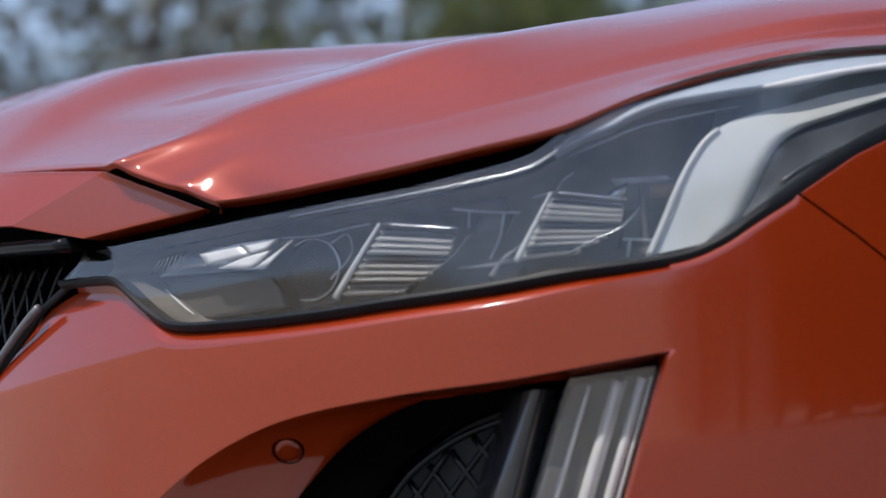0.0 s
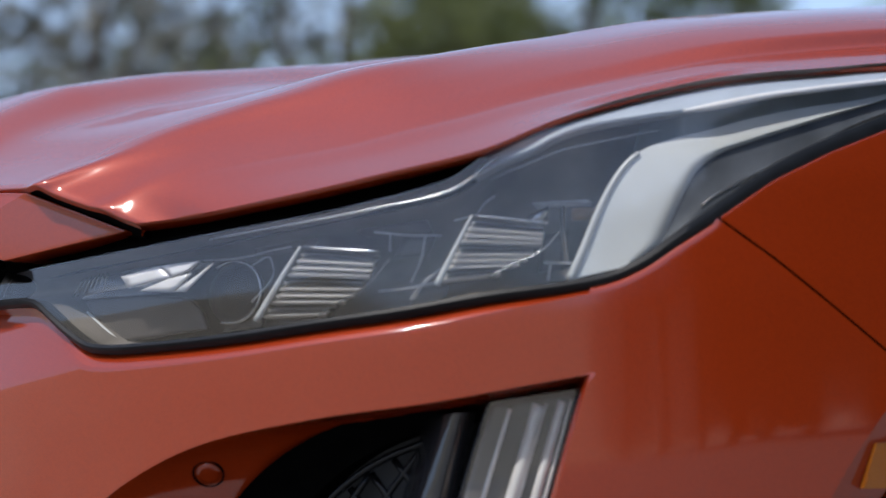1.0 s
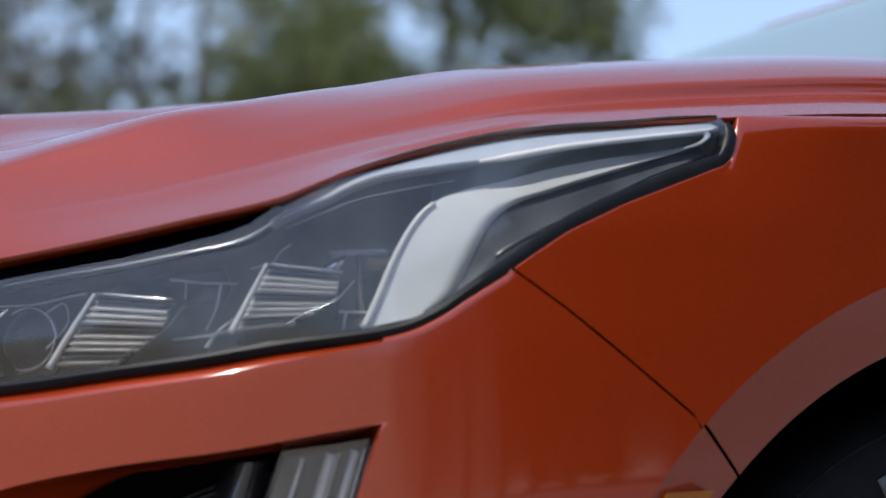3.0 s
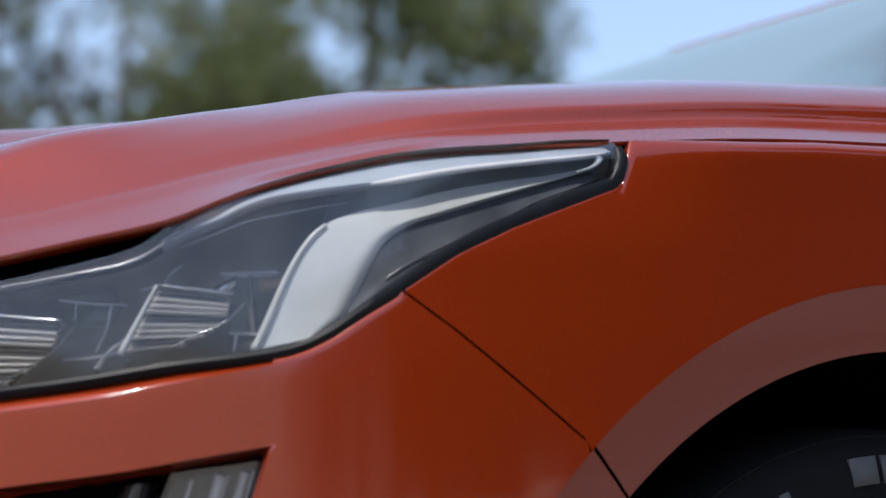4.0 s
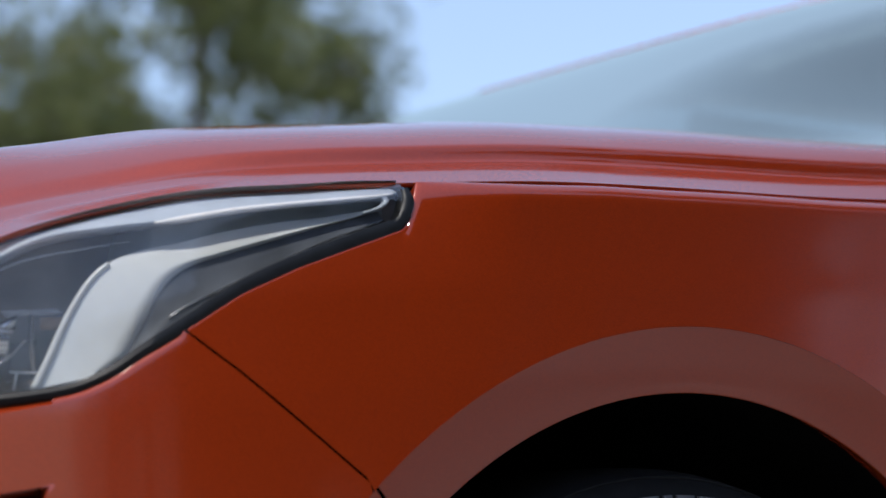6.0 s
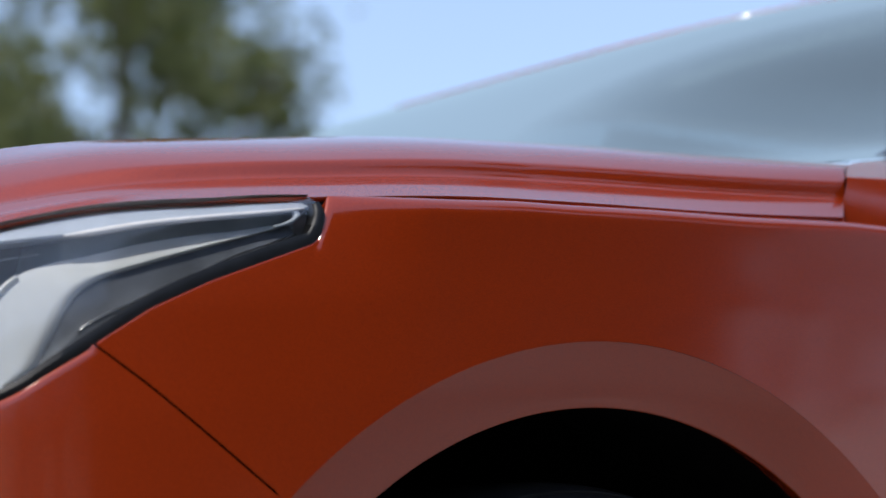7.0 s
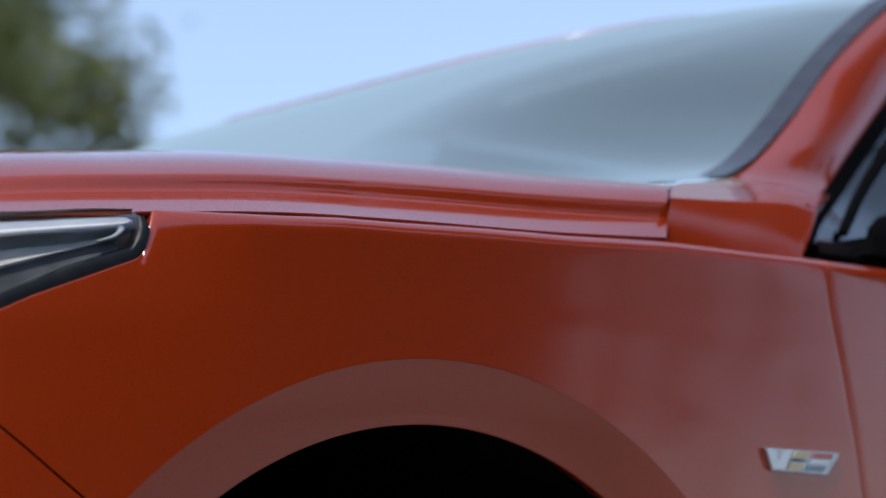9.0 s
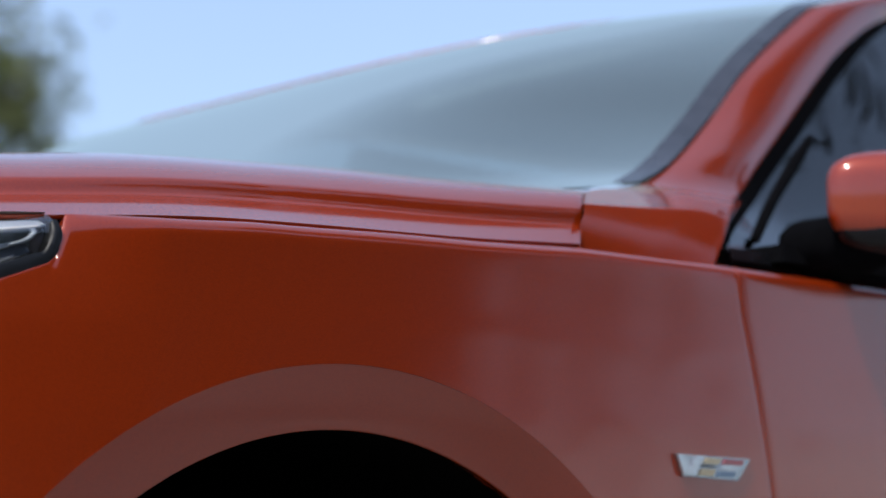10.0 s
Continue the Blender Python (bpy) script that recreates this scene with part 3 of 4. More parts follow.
    guide_ob = part("light_guide", bm_slab(guide, back), DRL_WHITE, lamp, "milky white daytime light guide", sharp=40)
    ridge = upper[:30] + [.0012, 0]
    part("guide_edge", bm_tube(skin(ridge[:, 0], ridge[:, 1], .0160), np.linspace(.0030, .0018, 30), 8), DRL_WHITE, guide_ob)
    # bluish inner panel between the blade and the guide
    sp = np.linspace(-.482, -.277, 60)
    sink = .04 * np.clip((-.450 - sp) / .032, 0, 1) ** 1.5
    hi = np.interp(sp, blade[:, 0], blade[:, 1]) - .002
    lo = np.interp(sp, [-.545, -.497] + list(upper[36:, 0]), [.770, .774] + list(upper[36:, 1])) - .003
    part("inner_panel", bm_grids([np.stack([skin(sp, hi, .014 + sink), skin(sp, hi * .5 + lo * .5, .019 + sink), skin(sp, lo, .020 + sink)], 1)]), material("bluish_grey_panel", (0.20, 0.235, 0.27), rough=0.3, noise_scale=30, spread=0.25), lamp, "bluish grey inner panel")
    # dark inner bezel under the guide
    b0, b1 = lower[3:], spline([(-.4890, .7060), (-.4640, .7275), (-.4405, .7500), (-.4203, .7622), (-.3955, .7741), (-.3742, .7845), (-.3524, .7952), (-.3257, .8079), (-.3032, .8166), (-.2803, .8256)], 87)
    part("bezel_edge", bm_tube(skin(b1[22:, 0], b1[22:, 1], .0105), .0007, 6), SATIN, lamp)
    part("rear_bezel", bm_grids([np.stack([skin(b0[:, 0], b0[:, 1], .0145), skin(b0[:, 0] * .5 + b1[:, 0] * .5, b0[:, 1] * .5 + b1[:, 1] * .5, .0138), skin(b1[:, 0], b1[:, 1], .0125), skin(b1[:, 0], b1[:, 1] - .006, .009), skin(b1[:, 0] + .003, b1[:, 1] - .014, .012)], 1)]), BEZEL, lamp, "dark glossy rear bezel")

    # ribbed reflectors: a stack of bright louvres in a dark frame
    def ribbed(tl, tr, br, bl, ribs, name):
        ob = new(name)
        ob.parent = lamp
        tl, tr, br, bl = (np.array(q, float) for q in (tl, tr, br, bl))
        fr = quad_sz(bl, br, tl, tr, 12, 12)
        part("back_plate", skin_slab(fr, .028, .004), DARK_HOUSING, ob)
        for k in range(ribs):
            f = (k + .5) / ribs
            a, b = bl + (tl - bl) * f, br + (tr - br) * f
            bulge = .012 * math.sin(math.pi * f)
            b = b + np.array([bulge, 0])
            h = (tl[1] - bl[1]) / ribs
            row = np.linspace(0, 1, 10)[:, None]
            c = a + (b - a) * row
            j = random.uniform(-.12, .12) * h
            face = np.stack([skin(c[:, 0], c[:, 1] - h * .46, .016), skin(c[:, 0], c[:, 1] - h * .28 + j, .012), skin(c[:, 0], c[:, 1] + h * .46, .023)], 1)
            part("louvre", bm_slab(face, face + np.array([.001, .006, 0])), SATIN if k % 4 == 1 else SILVER, ob, sharp=30)
        e = poly([bl - [.004, .002], tl - [.002, -.001]], 14)
        part("side_edge", bm_tube(skin(e[:, 0], e[:, 1], .010), np.linspace(.0026, .0010, 14), 8), DRL_WHITE, ob, "white edge strip")
        e = poly([tl + [-.001, .0015], tr + [.004, .0012]], 10)
        part("top_edge", bm_tube(skin(e[:, 0], e[:, 1], .012), .0008, 6), CHROME, ob)
        arc = spline([br + [-.004, -.001], br + [.012, .008], br * .5 + tr * .5 + [.016, 0], tr + [.012, -.004]], 24)
        part("round_edge", bm_tube(skin(arc[:, 0], arc[:, 1], .012), .0005, 6), SATIN, ob)
        return ob

    ribbed((-0.7223, 0.7226), (-0.6698, 0.7174), (-0.7083, 0.6756), (-0.7531, 0.6755), 10, "middle_reflector")
    ribbed((-0.5983, 0.7406), (-0.5519, 0.7348), (-0.5841, 0.7008), (-0.6200, 0.6969), 10, "outer_reflector")

    # inner projector with its bright bowl above and grey dome below
    bowl_u = np.linspace(0, 1, 24)
    tp = spline([(-.9562, .7045), (-.9373, .7142), (-.9041, .7187), (-.8578, .7209), (-.8229, .7192)], 24)
    bt = spline([(-.9639, .6991), (-.9320, .6993), (-.9037, .6994), (-.8710, .6995), (-.8494, .7001)], 24)
    vv2 = np.linspace(0, 1, 8)
    gb = bt[:, None] * (1 - vv2[None, :, None]) + tp[:, None] * vv2[None, :, None]
    sink = .040 + .020 * np.sin(math.pi * bowl_u)[:, None] * np.sin(math.pi * vv2)[None]
    inner_p = new("inner_projector")
    inner_p.parent = lamp
    part("bright_bowl", bm_slab(skin(gb[..., 0], gb[..., 1], sink), skin(gb[..., 0], gb[..., 1], sink + .004)), SATIN, inner_p, "satin silver reflector bowl", sharp=30)
    for a, b, c, d2 in (((-0.8829, 0.7024), (-0.8404, 0.7080), (-0.8923, 0.7112), (-0.8529, 0.7164)), ((-0.8390, 0.7083), (-0.8249, 0.7116), (-0.8515, 0.7166), (-0.8154, 0.7184)), ((-0.8707, 0.6995), (-0.8373, 0.6973), (-0.8441, 0.7065), (-0.8214, 0.7100)), ((-0.8354, 0.6973), (-0.8259, 0.6968), (-0.8132, 0.7096), (-0.8019, 0.7165))):
        part("mirror_facet", skin_slab(quad_sz(a, b, c, d2, 6, 4), .018, .002), SILVER, inner_p, "bright mirror facet")
    for k in range(7):
        f = k / 6
        e = poly([(-.972 + .036 * f, .702), (-.962 + .030 * f, .714 + .004 * f)], 6)
        part("fin", bm_tube(skin(e[:, 0], e[:, 1], .038), .0007, 5), SATIN, inner_p)
    dm = coons(poly([(-.9238, .6645), (-.8219, .6716)], 30), spline([(-.9582, .6977), (-.8945, .6975), (-.8424, .6942), (-.8269, .6834)], 30), poly([(-.9238, .6645), (-.9582, .6977)], 12), poly([(-.8219, .6716), (-.8269, .6834)], 12))
    part("dome", skin_slab(dm, .040, .006), DOME, inner_p, "smooth grey lower dome")
    e = poly([(-.9499, .6890), (-.9089, .6656)], 10)
    part("trim_line", bm_tube(skin(e[:, 0], e[:, 1], .037), .0011, 6), DRL_WHITE, inner_p)
    ring = [(-.800 + .027 * math.cos(t), .697 + .022 * math.sin(t)) for t in np.linspace(-1.9, 2.2, 30)]
    ring = np.array(ring)
    part("lens_ring", bm_tube(skin(ring[:, 0], ring[:, 1], .040), .0012, 6), SATIN, inner_p)
    disc = np.array([[(-.800 + .026 * r * math.cos(t), .697 + .022 * r * math.sin(t)) for r in (0.02, .35, .7, 1)] for t in np.linspace(0, 2 * math.pi, 28)])
    rr = np.array([0.02, .35, .7, 1])
    part("projector_lens", bm_grids([skin(disc[..., 0], disc[..., 1], .046 - .012 * (1 - rr[None] ** 2))]), material("smoked_lens", (0.03, 0.032, 0.036), rough=0.4, noise_scale=30, spread=0.2, spec=0.25), inner_p, "dark round projector lens")
    # dark mouldings between the reflectors and the cover's upper edge
    for a, b, c, d2, dp in (((-.700, .7385), (-.640, .7440), (-.690, .7330), (-.635, .7345), .050), ((-.668, .7180), (-.640, .7200), (-.660, .7330), (-.634, .7330), .056), ((-.655, .6800), (-.628, .6830), (-.648, .6960), (-.622, .6980), .052), ((-.556, .7060), (-.538, .7080), (-.552, .7320), (-.533, .7350), .050), ((-.5600, .7540), (-.5180, .7560), (-.5560, .7500), (-.5150, .7520), .044), ((-.790, .7290), (-.730, .7345), (-.785, .7240), (-.735, .7290), .050), ((-.815, .6700), (-.780, .6720), (-.805, .6780), (-.775, .6800), .050)):
        part("moulding", skin_slab(quad_sz(a, b, c, d2, 5, 4), dp, .004), BRACKET if dp == .044 else DOME, lamp)
    # small brackets and clips
    for pts, r, mat, dp in (
        ([(-.6781, .7349), (-.6522, .7321), (-.6261, .7312)], .0011, BRACKET, .038), ([(-.6651, .7340), (-.6652, .7212)], .0009, BRACKET, .038), ([(-.6384, .7321), (-.6417, .7144), (-.6489, .6996)], .0011, BRACKET, .04),
        ([(-.6730, .6936), (-.6488, .6956), (-.6318, .6986)], .0014, BRACKET, .037), ([(-.6490, .6877), (-.6387, .6996)], .0009, BRACKET, .037), ([(-.6209, .7115), (-.6387, .6996), (-.6472, .6877)], .0016, BRACKET, .040),
        ([(-.6166, .7410), (-.5990, .7450)], .0010, BRACKET, .036), ([(-.5990, .7450), (-.5948, .7518), (-.5866, .7577)], .0009, BRACKET, .034), ([(-.5463, .7539), (-.5152, .7530)], .0011, BRACKET, .040),
        ([(-.5370, .7510), (-.5370, .7343), (-.5339, .7116)], .0024, DARK_HOUSING, .040), ([(-.5515, .7116), (-.5298, .7111)], .0013, BRACKET, .036), ([(-.5463, .7116), (-.5482, .6997)], .0014, BRACKET, .036),
        ([(-.7130, .6916), (-.7014, .6985), (-.6920, .6995)], .0010, BRACKET, .036), ([(-.8253, .7206), (-.7915, .7207), (-.7631, .7248), (-.7459, .7268)], .0009, BRACKET, .036), ([(-.7831, .7149), (-.7680, .7208), (-.7628, .7072), (-.7807, .6894)], .0009, BRACKET, .040)):
        e = spline(pts, 14)
        part("bracket", bm_tube(skin(e[:, 0], e[:, 1], dp), r * .75, 6), mat, lamp)
    clip = quad_sz((-.5308, .7412), (-.5142, .7413), (-.5308, .7491), (-.5121, .7501), 3, 3)
    part("bracket", skin_slab(clip, .040, .003), material("tan_clip", (0.30, 0.22, 0.16), rough=0.5, noise_scale=40, spread=0.1), lamp, "small tan clip")
    tan2 = quad_sz((-.5651, .7392), (-.5484, .7412), (-.5628, .7441), (-.5474, .7510), 3, 3)
    part("bracket", skin_slab(tan2, .040, .003), SATIN, lamp)
    return lamp


build_headlight()

# near-black sheets behind the gaps round lamp, bonnet and fender stand in for shade
gap = spline(LAMP_TOP, 120)
rise = np.interp(gap[:, 0], [-.66, -.60, -.55], [.028, .020, .0062])
part("gap_filler", bm_grids([np.stack([skin(gap[:, 0], gap[:, 1] - .004, .03), skin(gap[:, 0], gap[:, 1] + .0045, .0235), skin(gap[:, 0], gap[:, 1] + .0055, .027), skin(gap[:, 0], gap[:, 1] + rise, .036), skin(gap[:, 0], gap[:, 1] + rise, .10)], 1)]), LINER, car)
gap = spline(SEAM, 60)
part("gap_filler", bm_grids([np.stack([skin(gap[:, 0] - .012, gap[:, 1] - .010, .022), skin(gap[:, 0] + .012, gap[:, 1] + .010, .022)], 1)]), SEAL, car)
gap = spline(HOOD_LINE, 80)
part("gap_filler", bm_grids([np.stack([skin(gap[:, 0], gap[:, 1] - .02, .03), skin(gap[:, 0], gap[:, 1], .012), skin(gap[:, 0], gap[:, 1] + .005, .014)], 1)]), SEAL, car)
zs = np.linspace(.24, .90, 30)
part("gap_filler", bm_grids([skin(np.linspace(-.015, .015, 4)[:, None] + np.interp(zs, DOOR_SEAM[:, 0], DOOR_SEAM[:, 1])[None], zs[None] + np.zeros((4, 1)), .016)]), SEAL, car)

# ---- upper fascia, grille ----
def build_nose():
    # two flat faces meet in a fold: the outer one leans under, the front one leans back
    t0, t1 = np.array([-0.7913, 0.4282, 0.7759]), np.array([-0.7383, 0.3614, 0.7447])
    b1, f0 = np.array([-0.8025, 0.4388, 0.7275]), np.array([-0.8429, 0.4889, 0.7396])
    u, v = np.linspace(0, 1, 24)[:, None, None], np.linspace(0, 1, 16)[None, :, None]
    facet = (1 - v) * ((1 - u) * f0 + u * b1) + v * ((1 - u) * t0 + u * t1)
    run = np.array([[-.052, .120, .008], [-.080, .300, .012], [-.096, .510, .012]])
    top = spline(np.vstack([(t0 + run)[::-1], [t0]]), 40)
    bot = spline(np.vstack([(f0 + run * [1, .88, .6])[::-1], [f0]]), 40)
    face = bot[:, None] * (1 - v) + top[:, None] * v
    ways = {"t": (1, .1, -.15), "b": (1, .1, .1), "r": (.9, .45, 0)}
    sheets = [rolled(face, "bt", r=.003, deep=.025, towards=(0, .9, .7), ways=ways), rolled(facet, "btr", r=.003, deep=.025, towards=(0, .9, .7), ways=ways)]
    part("upper_fascia", bm_grids(sheets, weld=False), PAINT, car, "orange folded panel above the grille", sharp=40)
    part("upper_fascia", bm_grids([mirror_y(q) for q in sheets], weld=False), PAINT, car, sharp=40)
    grille = new("grille")
    grille.parent = car
    tagged(grille, "black mesh grille with grey edge trim")
    bar = spline([(-.870, .94, .727), (-.855, .70, .728), (-.838, .58, .728), (-.822, .51, .726), (-.806, .452, .7235)], 40)
    part("top_bar", bm_tube(bar, .011, 12, flat=.55), BLACK, grille, "gloss black top bar")
    edge = spline([(-1.0199, .7193), (-1.0381, .6984), (-1.0795, .6770), (-1.1191, .6495), (-1.1856, .5999), (-1.27, .52)], 40)
    part("edge_trim", bm_tube(skin(edge[:, 0], edge[:, 1], .010), np.interp(np.linspace(0, 1, 40), [0, .25, .3, 1], [.003, .003, .006, .007]), 10), MATT, grille)
    tr = spline([(-1.0659, .6799), (-1.0863, .6672), (-1.1256, .6406), (-1.1869, .5920), (-1.26, .52)], 30)
    part("edge_trim", bm_tube(skin(tr[:, 0], tr[:, 1], .000), .0032, 8), material("grey_trim", (0.18, 0.18, 0.19), rough=0.35, metal=0.3, noise_scale=60, spread=0.1), grille, "satin grey edge trim")
    back = skin(np.linspace(-1.50, -1.04, 30)[:, None] + np.zeros((1, 10)), np.linspace(.36, .735, 10)[None] + np.zeros((30, 1)), .075)
    part("backing", bm_grids([back]), LINER, grille)
    for k in range(34):
        a0 = -1.50 + k * .026
        for sgn in (1, -1):
            z = np.linspace(.40, .725, 22)
            s = a0 + sgn * (z - .56) * .55
            lim = np.interp(z, [.40, .52, .60, .65, .70, .722], [-1.34, -1.27, -1.19, -1.13, -1.075, -1.055])
            keep = (s < lim) & (s > -1.50)
            if keep.sum() > 3:
                part("mesh_bar", bm_tube(skin(s[keep], z[keep], .035), .0022, 6), BLACK, grille)


build_nose()

# ---- air slot in the bumper ----
def build_slot():
    slot = new("air_slot")
    slot.parent = car
    tagged(slot, "deep black air slot with upright running lamp and mesh")
    cav = quad_sz((-.96, .40), (-.50, .40), (-.9533, .6596), (-.4999, .6599), 20, 8)
    part("cavity", bm_grids([skin(cav[..., 0], cav[..., 1], .11)]), LINER, slot)
    outer = spline(APERTURE, 80)
    inner = spline([(-.8802, .4400), (-.8003, .4900), (-.7523, .5350), (-.7282, .5600), (-.6899, .5830), (-.6500, .5970), (-.6250, .6030), (-.5897, .6060), (-.5298, .6120)], 80)
    part("surround", bm_grids([np.stack([skin(outer[:, 0], outer[:, 1] + .004, .030), skin(outer[:, 0], outer[:, 1], .040), skin(inner[:, 0], inner[:, 1], .060), skin(inner[:, 0], inner[:, 1], .10)], 1)]), LINER, slot, "matt black surround", sharp=35)
    part("mesh_frame", bm_tube(skin(inner[:60, 0] + .006, inner[:60, 1] - .006, .066), .0028, 8), BLACK, slot)
    mesh_back = quad_sz((-.8001, .4400), (-.6000, .4400), (-.7994, .6100), (-.6000, .6100), 10, 6)
    part("mesh_backing", bm_grids([skin(mesh_back[..., 0], mesh_back[..., 1], .085)]), material("dull_grey_duct", (0.05, 0.052, 0.056), rough=0.6, noise_scale=30, spread=0.2), slot)
    for k in range(9):
        for sgn in (1, -1):
            z = np.linspace(.45, .60, 16)
            s = -.80 + k * .028 + sgn * (z - .53) * .9 + (.035 if sgn < 0 else -.01)
            lim = np.interp(s, inner[:, 0], inner[:, 1]) - .008
            keep = (z < lim) & (s < -.612) & (s > -.80)
            if keep.sum() > 2:
                part("mesh_bar", bm_tube(skin(s[keep], z[keep], .070), .0026, 6), BLACK, slot)
    fin = quad_sz((-.6646, .5000), (-.6281, .5000), (-.6280, .6085), (-.6000, .6115), 10, 16)
    ff = skin(fin[..., 0], fin[..., 1], .030 + .012 * (np.linspace(-1, 1, 10)[:, None] ** 2))
    part("upright_fin", bm_slab(ff, ff + np.array([.006, .03, 0])), material("gloss_black_fin", (0.02, 0.02, 0.022), rough=0.12, noise_scale=30, spread=0.2, spec=0.9), slot, "gloss black upright fin", sharp=40)
    lamp = new("running_lamp")
    lamp.parent = car
    tagged(lamp, "upright clear running lamp with bright vertical bars")
    gsz = quad_sz((-.6281, .4900), (-.5659, .4900), (-.5886, .6170), (-.5277, .6255), 14, 24)
    cover = part("lamp_cover", bm_grids([skin(gsz[..., 0], gsz[..., 1], .014)]), LENS, lamp, "clear cover")
    cover.visible_shadow = False
    part("housing", skin_slab(gsz, .030, .006), DARK_HOUSING, lamp, "grey housing")
    for f, w, mat in ((.22, .0016, SILVER), (.55, .0046, SILVER), (.63, .0012, SILVER), (.82, .0034, SILVER), (.93, .0016, SILVER)):
        a = np.array([-.628 + .062 * f, .49])
        b = np.array([-.5885 + .061 * f, .611 + .008 * f])
        e = poly([a, b], 20)
        part("light_bar", bm_tube(skin(e[:, 0], e[:, 1], .026), w, 8, flat=1.0), mat, lamp)
    for f, w in ((.0, .002), (1.0, .0025)):
        e = poly([np.array([-.628 + .062 * f, .49]), np.array([-.5885 + .061 * f, .617 + .0085 * f])], 16)
        part("frame_edge", bm_tube(skin(e[:, 0], e[:, 1], .016), w, 8), BLACK, lamp)


build_slot()

# parking sensor
def build_sensor():
    centre, out = np.array([-.7005, .2782, .5699]), np.array([-.416, -.689, -.594])
    side = np.cross(out, (0, 0, 1.0))
    side /= np.linalg.norm(side)
    up = np.cross(side, out)
    t = np.linspace(0, 2 * math.pi, 40)[:, None]
    def ring(r, d):
        return centre + r * (np.cos(t) * side + np.sin(t) * up) + d * out
    part("sensor", bm_grids([np.stack([ring(.0002, .0012), ring(.0055, .0011), ring(.0086, .0007), ring(.0093, -.003)], 1)]), PAINT, bumper, "round orange parking sensor")
    part("sensor_ring", bm_grids([np.stack([ring(.0097, -.003), ring(.0099, .0006), ring(.0105, .0012), ring(.0112, .0006), ring(.0114, -.004)], 1)]), SEAL, bumper, "thin dark seal ring")


build_sensor()

# side marker
mk = quad_sz((-.3342, .5600), (-.3049, .5600), (-.3250, .5900), (-.2892, .5925), 14, 10)
marker = part("side_marker", bm_slab(skin(mk[..., 0], mk[..., 1], -.0015), skin(mk[..., 0], mk[..., 1], .01)), AMBER, car, "amber side marker reflector", sharp=40)

# ---- wheel ----
WX, WZ, WR = .007, .332, .331
def build_wheel():
    wheel = new("wheel")
    wheel.parent = car
    tagged(wheel, "black tyre on a dark alloy rim, grey marks on its wall")
    prof = [(.238, .055), (.246, .040), (.262, .031), (.285, .026), (.300, .027), (.312, .033), (.3225, .046), (.328, .062), (.3305, .090), (WR, .14), (WR, .20), (.3305, .235), (.322, .265), (.30, .28), (.25, .265)]
    prof = spline(prof, 46)
    ang = np.linspace(0, 2 * math.pi, 97)[:-1]
    g = np.stack([np.stack([WX + prof[:, 0] * math.sin(a), prof[:, 1] + .012, WZ + prof[:, 0] * math.cos(a)], 1) for a in ang])
    tyre = part("tyre", bm_grids([g], closed=True), RUBBER, wheel, "black tyre with raised wall rings")
    for r, y in ((.3215, .0565), (.2745, .0405)):
        ringp = np.array([(WX + r * math.sin(a), y - .0008, WZ + r * math.cos(a)) for a in np.linspace(-3.1, 3.1, 120)])
        part("wall_ring", bm_tube(ringp, .0016, 6), RUBBER, tyre)
    # plain blocks for the lettering on the wall
    def block(a0, a1, r0, r1):
        aa, rr = np.linspace(a0, a1, 5), np.array([r0, r1])
        y = .0385 + .004 * np.clip((rr - .285) / .03, 0, 1)
        f = np.stack([np.stack([WX + rr * math.sin(a), y - .0030, WZ + rr * math.cos(a)], 1) for a in aa])
        part("letter_block", bm_slab(f, f + np.array([0, .004, 0])), PRINT, tyre)
    for start in (-0.175, 1.6, 3.5):
        a = start
        for wd in (.086, .025, .055, .057, .045, .042, .025, .057):
            block(a, a + wd, .286, .307)
            a += wd + .020
    for a in (-.46, -.42, 1.35):
        block(a, a + .03, .286, .300)
    rim = [(.236, .06), (.240, .045), (.232, .040), (.222, .055), (.215, .09), (.205, .12)]
    rp = spline(rim, 16)
    g = np.stack([np.stack([WX + rp[:, 0] * math.sin(a), rp[:, 1], WZ + rp[:, 0] * math.cos(a)], 1) for a in ang])
    part("rim", bm_grids([g], closed=True), ALLOY, wheel)
    part("brake_disc", bm_tube([(WX, .13, WZ), (WX, .15, WZ)], .17, 40), SATIN, wheel)
    part("hub", bm_tube([(WX, .055, WZ), (WX, .14, WZ)], .05, 24), ALLOY, wheel)
    for k in range(5):
        for off in (-.16, .16):
            a = 2 * math.pi * k / 5 + off
            a2 = 2 * math.pi * k / 5 + off * .4
            ln = np.array([(WX + r * math.sin(a2 + (a - a2) * f), .058 - .008 * f, WZ + r * math.cos(a2 + (a - a2) * f)) for r, f in zip(np.linspace(.04, .225, 8), np.linspace(0, 1, 8))])
            part("spoke", bm_tube(ln, np.linspace(.018, .012, 8), 8), ALLOY, wheel)
    return wheel


wheel = build_wheel()
far_wheel = copy_thing(wheel, Matrix.Translation((2 * WX, CAR_W, 0)) @ Matrix.Rotation(math.pi, 4, 'Z'))
copy_thing(wheel, Matrix.Translation((2.79 - WX, .015, 0)))
copy_thing(wheel, Matrix.Translation((2.79 + WX, CAR_W - .015, 0)) @ Matrix.Rotation(math.pi, 4, 'Z'))
# arch liner
aa = np.linspace(math.radians(-118), math.radians(118), 60)
yy = np.array([.036, .12, .34])
lin = np.stack([np.stack([np.full(3, WX + .378 * math.sin(a)), yy, np.full(3, .345 + .378 * math.cos(a))], 1) for a in aa])
